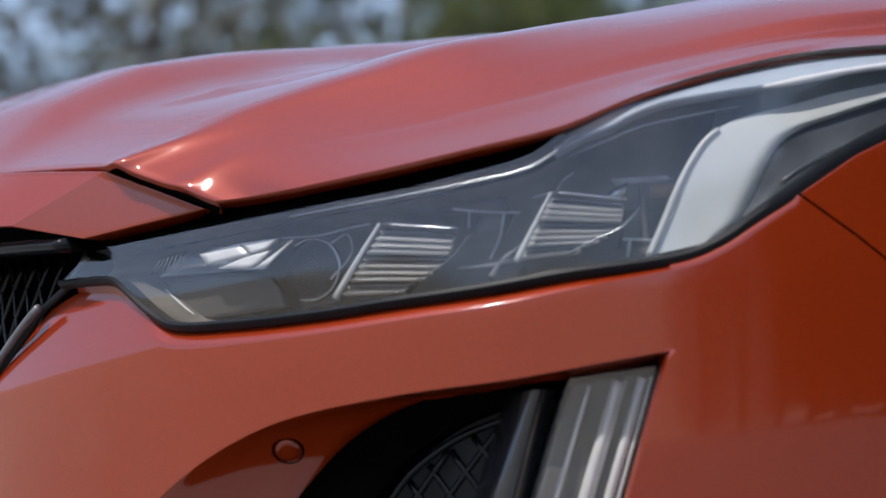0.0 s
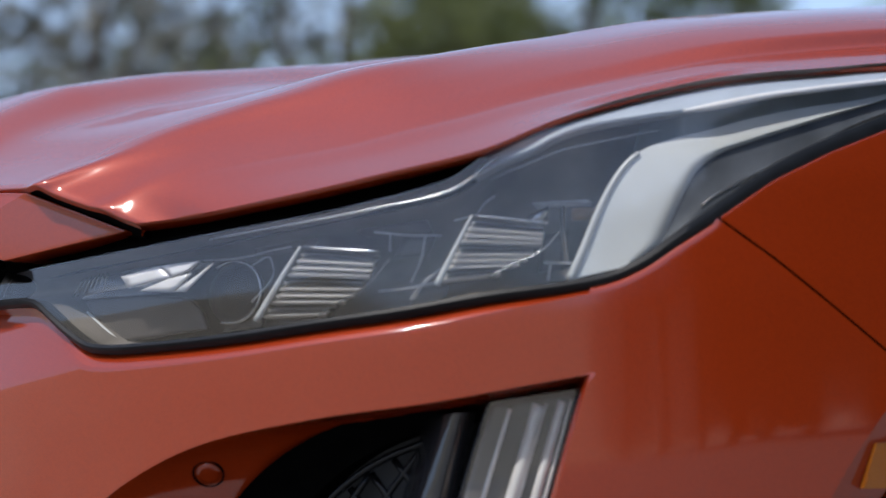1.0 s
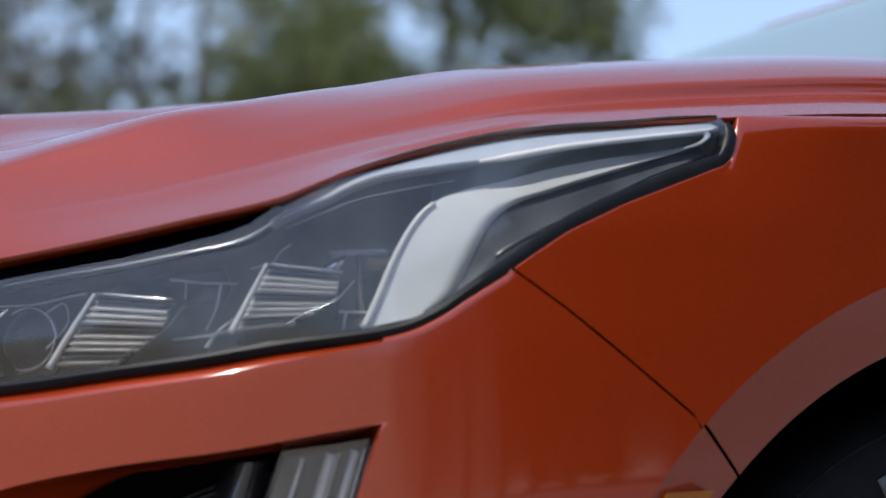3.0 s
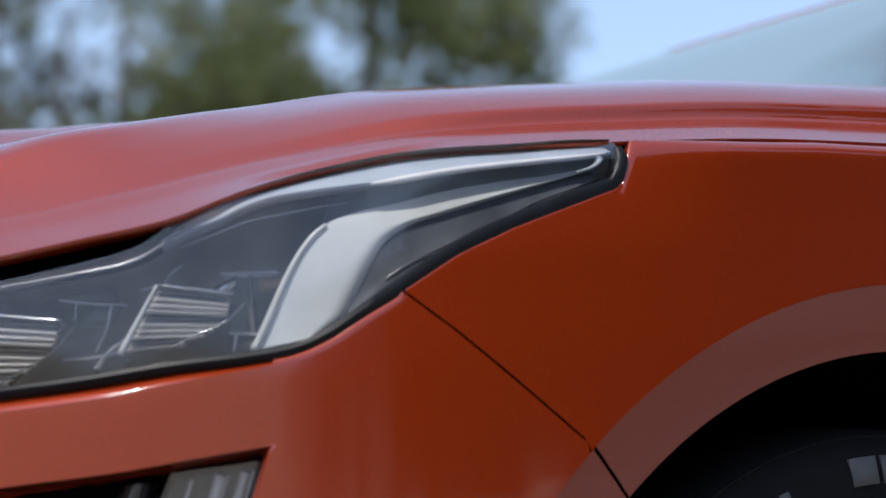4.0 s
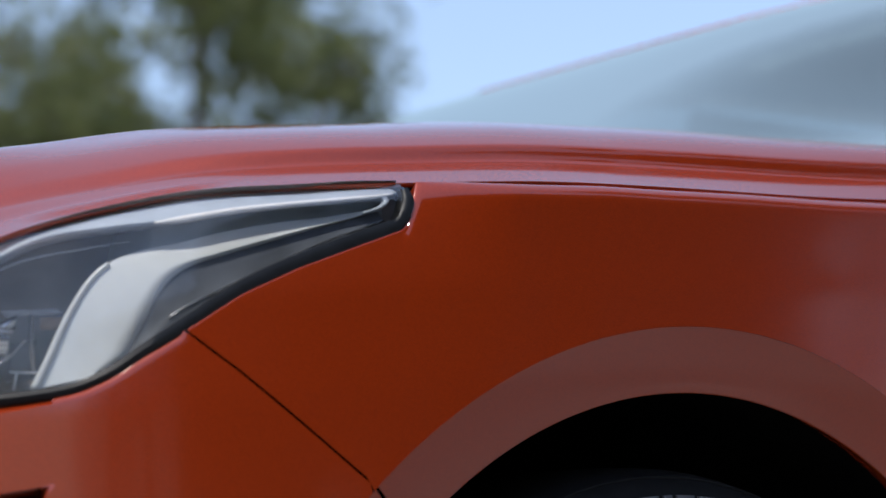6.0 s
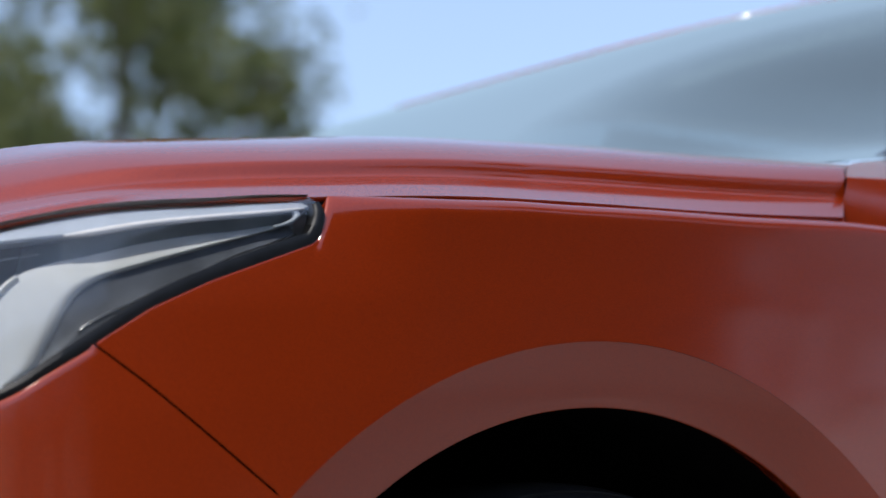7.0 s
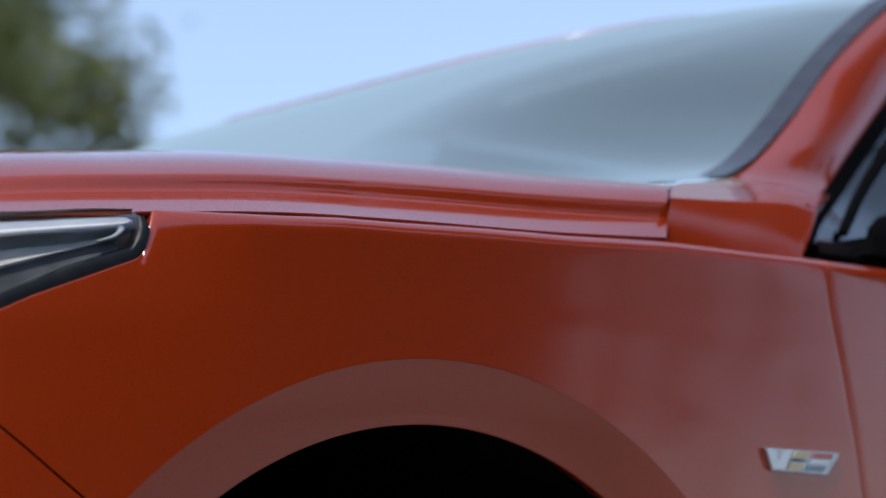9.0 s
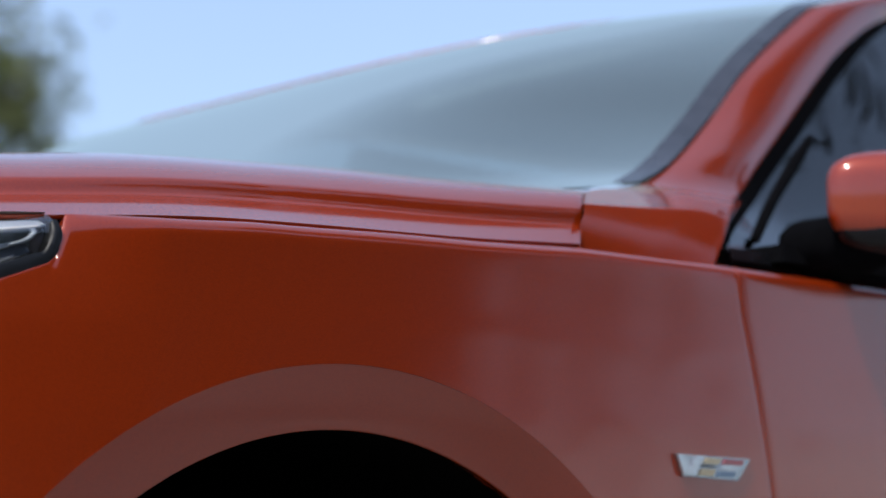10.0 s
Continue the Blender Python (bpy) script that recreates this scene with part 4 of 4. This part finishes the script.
lin = np.concatenate([lin, np.array([[(WX + .05 * math.sin(a), .36, .33 + .05 * math.cos(a))] for a in aa])], 1)
part("arch_liner", bm_grids([lin]), LINER, car, "black felt wheel arch liner")

# ---- door, pillar, glass, roof ----
def build_cabin():
    n = 90
    s = np.linspace(.5180, 1.50, n)
    v = np.r_[np.linspace(0, .95, 40), 1 - .05 * np.linspace(.9, 0, 12) ** 2]
    topz = np.interp(s, [.5, 1.6], [.8957, .918])
    z = .24 + (topz - .24)[:, None] * v[None]
    sd = s[:, None] + (np.interp(z, DOOR_SEAM[:, 0], DOOR_SEAM[:, 1]) + .0016 - .5180) * np.clip(1 - (s[:, None] - .518) / .4, 0, 1)
    part("front_door", bm_grids([rolled(skin(sd, z, -proud(sd, z, topz[:, None])), "l", r=.001, deep=.02)]), PAINT, car, "orange front door", sharp=32)
    rows_l = [(0.3319, 0.0600, 0.9394), (.412, .122, .9715), (.527, .160, .996), (.596, .180, 1.025), (.707, .215, 1.094), (.818, .245, 1.177), (.947, .275, 1.259), (1.026, .290, 1.301), (1.30, .325, 1.375), (1.80, .340, 1.410)]
    rows_r = [(0.5248, 0.0470, 0.9496), (0.6030, 0.1000, 0.9738), (.692, .157, 1.004), (.762, .185, 1.045), (.863, .217, 1.115), (.983, .252, 1.200), (1.110, .284, 1.280), (1.205, .302, 1.324), (1.49, .338, 1.398), (1.964, .360, 1.430)]
    l, r = spline(rows_l, 110), spline(rows_r, 110)
    w = np.linspace(0, 1, 16)
    p = l[:, None] * (1 - w[None, :, None]) + r[:, None] * w[None, :, None]
    bulge = np.sin(math.pi * w)[None, :, None] * np.interp(np.linspace(0, 1, 110), [0, .1, .2, 1], [0, .004, .012, .014])[:, None, None]
    p = p + bulge * np.array([-.35, -.75, .55])
    # a crease divides the pillar from the upright panel below it, which carries on the bonnet's flank
    crease = spline([(0.3319, 0.0600, 0.9394), (0.3791, 0.0570, 0.9429), (0.4238, 0.0540, 0.9466), (0.4574, 0.0510, 0.9499), (0.4929, 0.0490, 0.9519), (0.5248, 0.0470, 0.9496)], 16)
    fade = np.clip(1 - np.arange(110) / 26, 0, 1)[:, None, None] ** 2
    p = p + (crease - p[0])[None] * fade
    foot_line = spline([(0.3024, 0.0500, 0.8903), (0.3472, 0.0440, 0.8915), (0.3872, 0.0380, 0.8921), (0.4294, 0.0330, 0.8931), (0.4747, 0.0280, 0.8947)], 16)
    up_w = np.linspace(0, 1, 12)[None, :, None]
    flank = foot_line[:, None] * (1 - up_w) + crease[:, None] * up_w + np.sin(math.pi * up_w) * np.array([0, -.002, .001])
    flank = rolled(flank, "rt", r=.002, deep=.010, towards=(.45, .94, .90))
    part("pillar_foot", bm_grids([flank]), PAINT, car, "orange upright panel at the pillar's foot", sharp=45)
    part("pillar_foot", bm_grids([mirror_y(flank)]), PAINT, car, sharp=45)
    p = rolled(p, "bt", r=.003, deep=.012, towards=(1.2, .94, .9))
    part("pillar", bm_grids([p]), PAINT, car, "orange windscreen pillar sweeping up from the fender", sharp=45)
    part("pillar", bm_grids([mirror_y(p)]), PAINT, car, sharp=45)
    # windscreen with a gentle crown
    cb, cm, ch = WIND
    edge = spline(rows_l[2:10], 50)
    mid = spline([cb, cm, ch], 50)
    ww = np.linspace(-1, 1, 61)
    k = 1 - abs(ww) ** CROWN
    y = edge[:, None, 1] + (ww[None] + 1) / 2 * (CAR_W - 2 * edge[:, None, 1])
    gx = edge[:, None, 0] + (mid - edge)[:, None, 0] * k[None]
    gz = edge[:, None, 2] + (mid - edge)[:, None, 2] * k[None]
    scr = np.stack([gx, y, gz], -1)
    # the roof's front edge bows forward between the pillars
    cut = np.interp(abs(ww), [0, .30, .47, .67, .77, .90, 1.0], [19.6, 20.0, 22.6, 25.2, 31.0, 34.0, 36.5])
    at = np.arange(50)
    def stretch(lo, hi, n):
        return np.stack([np.stack([np.interp(np.linspace(lo[j], hi[j], n), at, scr[:, j, a]) for a in range(3)], 1) for j in range(61)], 1)
    pane, brow = stretch(0 * cut, cut - .25, 40), stretch(cut, 0 * cut + 49, 24) + np.array([0, 0, .002])
    glass = part("windscreen", bm_grids([pane]), GLASS, car, "large raked windscreen reflecting pale sky")
    glass.visible_shadow = False
    frit = np.stack([scr[:37, 0], scr[:37, 0] * .4 + scr[:37, 1] * .6], 1) + np.array([-.002, -.001, .003])
    frit_mat = material("dark_glass_border", (0.048, 0.051, 0.064), rough=0.15, noise_scale=20, spread=0.2)
    part("frit_band", bm_grids([frit]), frit_mat, car)
    part("frit_band", bm_grids([mirror_y(frit)]), frit_mat, car)
    # roof
    f = np.linspace(0, 1, 14)
    re = np.stack([1.30 + 1.35 * f, .325 + .02 * f, 1.377 + .035 * f * (2 - f) - .055 * f ** 4], 1)
    rm = np.stack([ch[0] + 1.42 * f, 0 * f + .94, ch[2] + .002 + ROOF_RISE * f * (2 - f) - .06 * f ** 4], 1)
    rg = np.stack([re[:, None, 0] + (rm - re)[:, None, 0] * k[None], re[:, None, 1] + (ww[None] + 1) / 2 * (CAR_W - 2 * re[:, None, 1]), re[:, None, 2] + (rm - re)[:, None, 2] * k[None]], -1)
    part("roof", bm_grids([rolled(brow, "l", r=.003, deep=.01, towards=(1.6, .94, .9)), rg], weld=False), PAINT, car, "orange roof panel")
    cowl = np.array([[(x, y, z) for y in np.linspace(.13, 1.75, 12)] for x, z in ((.1727, .8936), (.34, .925), (.60, .93))])
    part("cowl", bm_grids([cowl]), MATT, car, "black cowl under the windscreen")
    # side window, black frame and quarter glass
    wl = spline([(.546, .078, .928), (.599, .111, .959), (.713, .169, 1.013), (.774, .192, 1.052), (.876, .223, 1.122), (.996, .259, 1.207), (1.120, .291, 1.287), (1.215, .310, 1.332), (1.500, .347, 1.405)], 60)
    wb = poly([(.522, .052, .910), (1.46, .062, .930)], 60)
    fr = np.stack([wl + np.array([-.012, -.006, .004]), wl + np.array([.006, -.006, -.008]), wl + np.array([.022, .004, -.012])], 1)
    part("window_frame", bm_grids([fr]), SEAL, car, "black window frame", sharp=30)
    div = spline([(.6012, .075, .9390), (.6708, .105, .9893), (.7474, .135, 1.0393), (.8163, .160, 1.0867)], 24)
    part("window_divider", bm_tube(div, np.interp(np.linspace(0, 1, 24), [0, .8, 1], [.006, .009, .005]), 8, flat=.6), SEAL, car)
    bl = np.stack([wb + np.array([0, -.004, -.012]), wb + np.array([0, -.010, -.002]), wb + np.array([0, -.006, .010]), wb + np.array([0, .012, .014])], 1)
    part("belt_trim", bm_grids([bl]), BLACK, car, "gloss black belt trim", sharp=30)
    sg = np.stack([np.stack([wl[i] + (np.array([wl[i][0] + .02, .066, .925]) - wl[i]) * q for q in np.linspace(0, 1, 6)]) for i in range(60)])
    sg[..., 1] += .006
    side = part("side_window", bm_grids([sg]), TINTED, car, "dark tinted side window")
    side.visible_shadow = False
    # dark cabin
    dash = np.array([[(.42, .16, .93), (.30, .94, .94), (.42, 1.72, .93)], [(.75, .16, .955), (.72, .94, .965), (.75, 1.72, .955)], [(.98, .16, .90), (.98, .94, .90), (.98, 1.72, .90)], [(1.0, .16, .55), (1.0, .94, .55), (1.0, 1.72, .55)]], float)
    part("dashboard", bm_grids([dash]), CABIN, car, "dark soft dashboard", sharp=30)
    shell = np.array([[(1.0, 1.80, .30), (2.4, 1.80, .30), (2.4, .08, .30)], [(1.0, 1.80, .93), (2.4, 1.80, .93), (2.4, .08, .93)], [(1.12, 1.60, 1.28), (2.4, 1.60, 1.34), (2.4, .30, 1.34)]], float)
    part("cabin_lining", bm_grids([shell]), CABIN, car, "dark cabin lining", smooth=False)
    seat = np.array([[(1.25, .35, .5), (1.25, .85, .5)], [(1.35, .37, .95), (1.35, .83, .95)], [(1.40, .48, 1.12), (1.40, .72, 1.12)]], float)
    for off in (0, .78):
        g = seat + np.array([0, off, 0])
        part("seat_back", bm_slab(g, g + np.array([.12, 0, 0])), CABIN, car, smooth=False)
    far = skin(s[:, None] + 0 * z, z)
    part("far_door", bm_grids([mirror_y(far)]), PAINT, car)
    # rear doors, quarters with arches, boot and glass close the car behind
    for flip in (False, True):
        side = mirror_y if flip else (lambda q: q)
        s2 = np.linspace(1.504, 2.36, 40)
        z2 = .24 + (np.interp(s2, [.5, 1.6, 2.4], [.8957, .918, .935]) - .24)[:, None] * v[None]
        part("rear_door", bm_grids([side(skin(s2[:, None] + 0 * z2, z2))]), PAINT, car)
        s3 = np.linspace(2.364, 4.70, 120)
        arch = .345 + np.sqrt(np.maximum(ARCH_R ** 2 - (s3 - 2.79) ** 2, 0))
        lows = np.where(abs(s3 - 2.79) < ARCH_R, np.maximum(arch, .24), .24)
        t3 = np.interp(s3, [2.36, 3.0, 3.6, 4.0, 4.7], [.935, .955, .965, .965, .965])
        z3 = lows[:, None] + (t3 - lows)[:, None] * v[None]
        part("rear_quarter", bm_grids([side(skin(s3[:, None] + 0 * z3, z3))]), PAINT, car)
        low_edge = poly([(1.46, .070, .932), (2.78, .10, .955)], 12)
        top_edge = poly([(1.42, .345, 1.372), (2.50, .350, 1.372)], 12)
        part("rear_side_window", bm_grids([side(np.stack([low_edge, low_edge * .5 + top_edge * .5 + [0, -.02, .01], top_edge], 1))]), TINTED, car, "dark tinted rear side window").visible_shadow = False
        low_edge = poly([(2.78, .098, .955), (3.30, .16, .985)], 6)
        top_edge = poly([(2.50, .348, 1.374), (2.66, .36, 1.366)], 6)
        part("rear_pillar", bm_grids([side(np.stack([low_edge, low_edge * .5 + top_edge * .5 + [0, -.02, .01], top_edge], 1))]), PAINT, car)
    yy2 = np.linspace(-1, 1, 17)
    def across(x, half, zc, drop):
        return np.stack([x + 0 * yy2, .94 + yy2 * half, zc - drop * yy2 ** 2], 1)
    part("rear_window", bm_grids([np.stack([across(2.68, .58, 1.374, .010), across(2.98, .68, 1.20, .02), across(3.28, .77, 1.02, .03)])]), TINTED, car, "dark tinted rear window")
    part("boot_lid", bm_grids([np.stack([across(3.25, .80, 1.015, .040), across(3.50, .78, 1.030, .055), across(3.72, .70, 1.025, .055), across(3.80, .66, .985, .04), across(3.84, .60, .90, .0)])]), PAINT, car, "plain orange boot lid")
    part("deck_filler", bm_grids([np.stack([across(2.4, .90, .94, 0), across(3.3, .86, .955, 0), across(3.74, .70, .95, 0)])]), LINER, car)


WIND = ((.28, .94, .975), (.635, .94, 1.224), (1.314, .94, 1.3755))
CROWN, ROOF_RISE = 4.9, .027
build_cabin()

# ---- door mirror ----
def build_mirror():
    mir = new("door_mirror")
    mir.parent = car
    tagged(mir, "orange capped door mirror on a gloss black foot")
    def shell(c, half, e, n=36, m=20, zlo=-1, zhi=1):
        th = np.linspace(0, 2 * math.pi, n + 1)[:-1]
        ph = np.linspace(math.asin(zlo), math.asin(zhi), m)
        f = lambda x: np.sign(x) * np.abs(x) ** e
        g = np.stack([np.stack([c[0] + half[0] * f(np.cos(t)) * np.cos(ph) ** e * (1 + .25 * np.sin(t)), c[1] + half[1] * f(np.sin(t)) * np.cos(ph) ** e, c[2] + half[2] * f(np.sin(ph))], 1) for t in th])
        g[..., 0] += .75 * (-g[..., 1] - .02)
        return g
    cap = shell((.730, -.088, .972), (.125, .088, .052), .50, zlo=-.40, zhi=.9999)
    part("mirror_cap", bm_grids([cap], closed=True), PAINT, mir, "glossy orange cap")
    low = shell((.728, -.084, .950), (.119, .086, .036), .6, zlo=-.9999, zhi=.2)
    part("lower_shell", bm_grids([low], closed=True), BLACK, mir, "gloss black lower shell")
    foot = np.array([(.670, .055, .930), (.665, .020, .932), (.667, -.01, .936), (.675, -.05, .946)], float)
    part("foot", bm_tube(spline(foot, 16), np.linspace(.050, .036, 16), 14, flat=.72), SEAL, mir)
    base = np.array([[(.585, .030, .912), (.600, .040, .932)], [(.80, .025, .914), (.80, .035, .944)]])
    part("foot_base", bm_slab(base, base + np.array([0, .05, 0])), SEAL, mir, smooth=False)
    e = poly([(.640, -.087, .9600), (.658, -.115, .9610), (.730, -.19, .9615)], 16)
    part("trim_strip", bm_tube(e, .0035, 8), SATIN, mir)


build_mirror()

# ---- emblem ----
def build_emblem():
    em = new("emblem")
    em.parent = car
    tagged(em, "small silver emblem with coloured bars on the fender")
    def plate(a, b, c, d, dp, th, mat, lab=""):
        g = quad_sz(a, b, c, d, 4, 3)
        g[..., 1] = .7155 - (.7155 - g[..., 1]) * .60
        part("emblem_piece", bm_slab(skin(g[..., 0], g[..., 1], dp), skin(g[..., 0], g[..., 1], dp + th)), mat, em, lab, smooth=False)
    plate((.3852, .6825), (.4649, .6810), (.3765, .7149), (.4849, .7149), -.003, .004, SATIN, "silver base plate")
    silver = material("emblem_silver", (0.55, 0.56, 0.58), rough=0.2, metal=0.8)
    plate((.3853, .6840), (.3971, .6840), (.3770, .7139), (.3887, .7139), -.005, .003, silver)
    plate((.3917, .6840), (.4022, .6840), (.4028, .7139), (.4139, .7139), -.005, .003, silver)
    tanm = material("emblem_tan", (0.42, 0.34, 0.20), rough=0.3, coat=0.5)
    redm = material("emblem_red", (0.30, 0.05, 0.06), rough=0.3, coat=0.5)
    bluem = material("emblem_blue", (0.10, 0.16, 0.24), rough=0.3, coat=0.5)
    plate((.4150, .7029), (.4352, .7029), (.4201, .7119), (.4404, .7119), -.0045, .003, tanm)
    plate((.4099, .6979), (.4302, .6979), (.4121, .7009), (.4324, .7009), -.0045, .003, BLACK)
    plate((.4061, .6850), (.4264, .6850), (.4113, .6949), (.4316, .6949), -.0045, .003, tanm)
    plate((.4422, .7039), (.4693, .7039), (.4458, .7119), (.4739, .7119), -.0045, .003, redm)
    plate((.4371, .6969), (.4629, .6969), (.4400, .7019), (.4674, .7019), -.0045, .003, silver)
    plate((.4334, .6850), (.4565, .6850), (.4369, .6929), (.4616, .6930), -.0045, .003, bluem)


build_emblem()

# unseen lower valance, black and flared to mirror dark in the slot's lip; under tray
low = np.linspace(.17, .42, 8)
val = skin(np.linspace(-1.50, -.41, 70)[:, None] + 0 * low[None], low[None] + np.zeros((70, 1)), np.interp(low, [.17, .20, .30, .42], [-.24, -.23, .0, .03])[None])
part("lower_valance", bm_grids([val]), LINER, bumper, "unseen black lower valance, flared out to darken the slot lip's reflection")
part("lower_valance", bm_grids([mirror_y(val)]), LINER, bumper)
# the tray, also unseen, keeps light from passing below the car
tray = np.array([[(-.84, .60, .17), (-.84, 1.28, .17)], [(-.62, .28, .17), (-.62, 1.60, .17)], [(-.40, .25, .17), (-.40, 1.63, .17)], [(3.6, .25, .17), (3.6, 1.63, .17)]])
part("under_tray", bm_slab(tray, tray + np.array([0, 0, .01])), LINER, car, smooth=False)

# far half of the body, plain
far = skin(np.linspace(-1.45, .50, 60)[:, None] + np.zeros((1, 14)), np.linspace(.40, .745, 14)[None] + np.zeros((60, 1)))
far = mirror_y(far)
part("far_flank", bm_grids([far]), PAINT, car)


# ---- trees ----
LEAF = material("olive_leaves", (0.125, 0.140, 0.055), rough=0.6, noise_scale=1.2, spread=0.4)
_lt = LEAF.node_tree
_tr, _mx = _lt.nodes.new("ShaderNodeBsdfTranslucent"), _lt.nodes.new("ShaderNodeMixShader")
_tr.inputs["Color"].default_value = (0.20, 0.23, 0.07, 1)
_mx.inputs["Fac"].default_value = 0.4
_lt.links.new(_lt.nodes["Principled BSDF"].outputs[0], _mx.inputs[1])
_lt.links.new(_tr.outputs[0], _mx.inputs[2])
_lt.links.new(_mx.outputs[0], _lt.nodes["Material Output"].inputs["Surface"])
BARK = material("grey_bark", (0.09, 0.075, 0.06), rough=0.9, noise_scale=4, spread=0.4, bump=0.6, bump_scale=30)


def bm_leaves(rng, clumps, per, size, spread):
    bm = bmesh.new()
    for c in clumps:
        for _ in range(per):
            q = np.array(c) + rng.normal(0, spread, 3)
            a = rng.normal(0, 1, 3)
            a /= np.linalg.norm(a)
            b = np.cross(a, rng.normal(0, 1, 3))
            b /= np.linalg.norm(b)
            sz = size * rng.uniform(.5, 1.3)
            v = [bm.verts.new(q + a * sz), bm.verts.new(q + b * sz * .45), bm.verts.new(q - a * sz), bm.verts.new(q - b * sz * .45)]
            bm.faces.new(v)
    return bm


def build_tree(seed, height, crown_r, crown_lo, clump_n, per, spread, leaf=.11, leaves=LEAF, label="leafy olive-green tree standing beyond the lot"):
    rng = np.random.default_rng(seed)
    tree = new("tree")
    tagged(tree, label, "tree", "trees round the lot")
    trunk = np.array([(0, 0, 0), (.05, .03, height * .25), (-.08, .05, height * .5), (.04, -.05, height * .85)])
    part("trunk", bm_tube(spline(trunk, 14), np.linspace(.20, .05, 14), 10), BARK, tree)
    clumps = []
    for k in range(12):
        a = rng.uniform(0, 2 * math.pi)
        h = rng.uniform(.2201, .6000) * height
        rr = crown_r * rng.uniform(.55, .95)
        end = np.array([math.cos(a) * rr, math.sin(a) * rr, h + rng.uniform(.12, .35) * height])
        mid = np.array([math.cos(a) * rr * .45, math.sin(a) * rr * .45, h + .10 * height])
        limb = spline([(0, 0, h), mid, end], 10)
        part("limb", bm_tube(limb, np.linspace(.075, .02, 10), 6), BARK, tree)
        clumps += [limb[5], limb[7], limb[9]]
    while len(clumps) < clump_n:
        q = rng.normal(0, 1, 3)
        q /= np.linalg.norm(q)
        r = rng.uniform(.35, 1) ** .6
        z = crown_lo + (height - crown_lo) * (.5 + .5 * q[2] * r)
        clumps.append((q[0] * crown_r * r * rng.uniform(.8, 1.1), q[1] * crown_r * r, z))
    part("crown", bm_leaves(rng, clumps, per, leaf, spread), leaves, tree, smooth=False)
    return tree


full_tree = build_tree(3, 8.3, 2.5, 1.6, 130, 80, .26)
airy_tree = build_tree(8, 9.0, 2.6, 1.5, 52, 60, .26)
GREY_LEAF = material("dusty_grey_leaves", (0.13, 0.13, 0.105), rough=0.6, noise_scale=1.2, spread=0.4)
bare_tree = build_tree(21, 9.2, 2.7, 1.0, 80, 34, .30, .12, GREY_LEAF)
EYE = (-1.2, -1.25)


def place(tree, az, dist, turn, size, first=False):
    m = pose(EYE[0] + math.sin(radians(az)) * dist, EYE[1] + math.cos(radians(az)) * dist, 0, 0, 0, turn) @ Matrix.Scale(size, 4)
    if first:
        tree.matrix_world = m
        return tree
    ob = copy_thing(tree, m)
    ob.scale = (size, size, size)
    return ob


place(full_tree, 30.5, 25, 0, 1.0, True)
place(airy_tree, 24.2, 27, 40, 0.9, True)
place(bare_tree, 6.0, 25, 90, 1.0, True)
for tree, az, dist, turn, size in ((full_tree, 25.2, 31, 120, 0.75), (full_tree, 28.0, 30, 200, 0.92), (bare_tree, 9.2, 30, 200, 1.15), (bare_tree, 18.0, 28, 60, 1.1), (airy_tree, 21.0, 31, 10, 1.05), (bare_tree, 13.0, 31, 250, 1.1), (bare_tree, 22.8, 35, 300, 1.1)):
    place(tree, az, dist, turn, size)


# a row of dense dark trees across the lot, lower and farther apart towards its end
# the row is out of view, placed for the dark reflection in the fender
DARK_LEAF = material("near_black_leaves", (0.017, 0.021, 0.010), rough=0.6, noise_scale=1.2, spread=0.4)
dark_tree = build_tree(35, 8.6, 3.0, 0.5, 190, 85, .33, .15, DARK_LEAF, "unseen dense dark tree leafy to the ground, there for the fender's dark reflection")
place(dark_tree, 139.3, 13.5, 0, 1.15, True)
# open crowns let the dark reflection fade out at both ends
thin_tree = build_tree(36, 8.6, 3.0, 0.5, 1300, 12, .50, .07, DARK_LEAF, "unseen dark tree with an open crown, there to soften the dark reflection")
place(thin_tree, 130.0, 14.0, 0, 1.15, True)
# crown out of view, added to darken what the windscreen pillar reflects
unseen_tall_tree = build_tree(41, 14.0, 2.6, 6.2, 150, 85, .33, .15, DARK_LEAF, "unseen tall dark tree with a bare lower trunk, added for the pillar's dark reflection")
place(unseen_tall_tree, 106, 11.0, 0, 1.0, True)
for az, dist, turn, size in ((144, 14.5, 80, 1.3), (150, 13, 170, 1.2), (157, 15.5, 250, 1.3), (164, 13.5, 30, 1.15), (171, 16, 130, 1.2), (177, 16.5, 210, 1.0)):
    place(dark_tree, az, dist, turn, size)
for az, dist, turn, size in ((183, 17, 310, 1.0), (190, 20, 60, 1.0), (197, 27, 200, 1.0)):
    place(thin_tree, az, dist, turn, size)


# unseen tan slope past the lot's open side, added to warm the bumper's reflection
def build_slope():
    az = np.linspace(150, 356, 110)
    ends = np.clip((az - 150) / 25, 0, 1) * np.clip((356 - az) / 28, 0, 1)
    ends = ends * ends * (3 - 2 * ends)
    rows = []
    for r in np.linspace(24, 120, 30):
        f = (r - 24) / 96
        z = 21 * f ** 1.25 * ends * (1 + .04 * np.sin(az * .21 + r * .05)) - .3 * (1 - f)
        a = np.radians(az)
        rows.append(np.stack([EYE[0] + np.sin(a) * r, EYE[1] + np.cos(a) * r, z], 1))
    slope = part("unseen_slope", bm_grids([np.stack(rows, 1)]), material("tan_slope_colour", (0.40, 0.355, 0.265), rough=0.9, noise_scale=.5, spread=0.3, bump=0.6, bump_scale=6))
    tagged(slope, "unseen wide tan slope beyond the lot, added to warm the bumper's reflection", "slope", kind="structure")


build_slope()
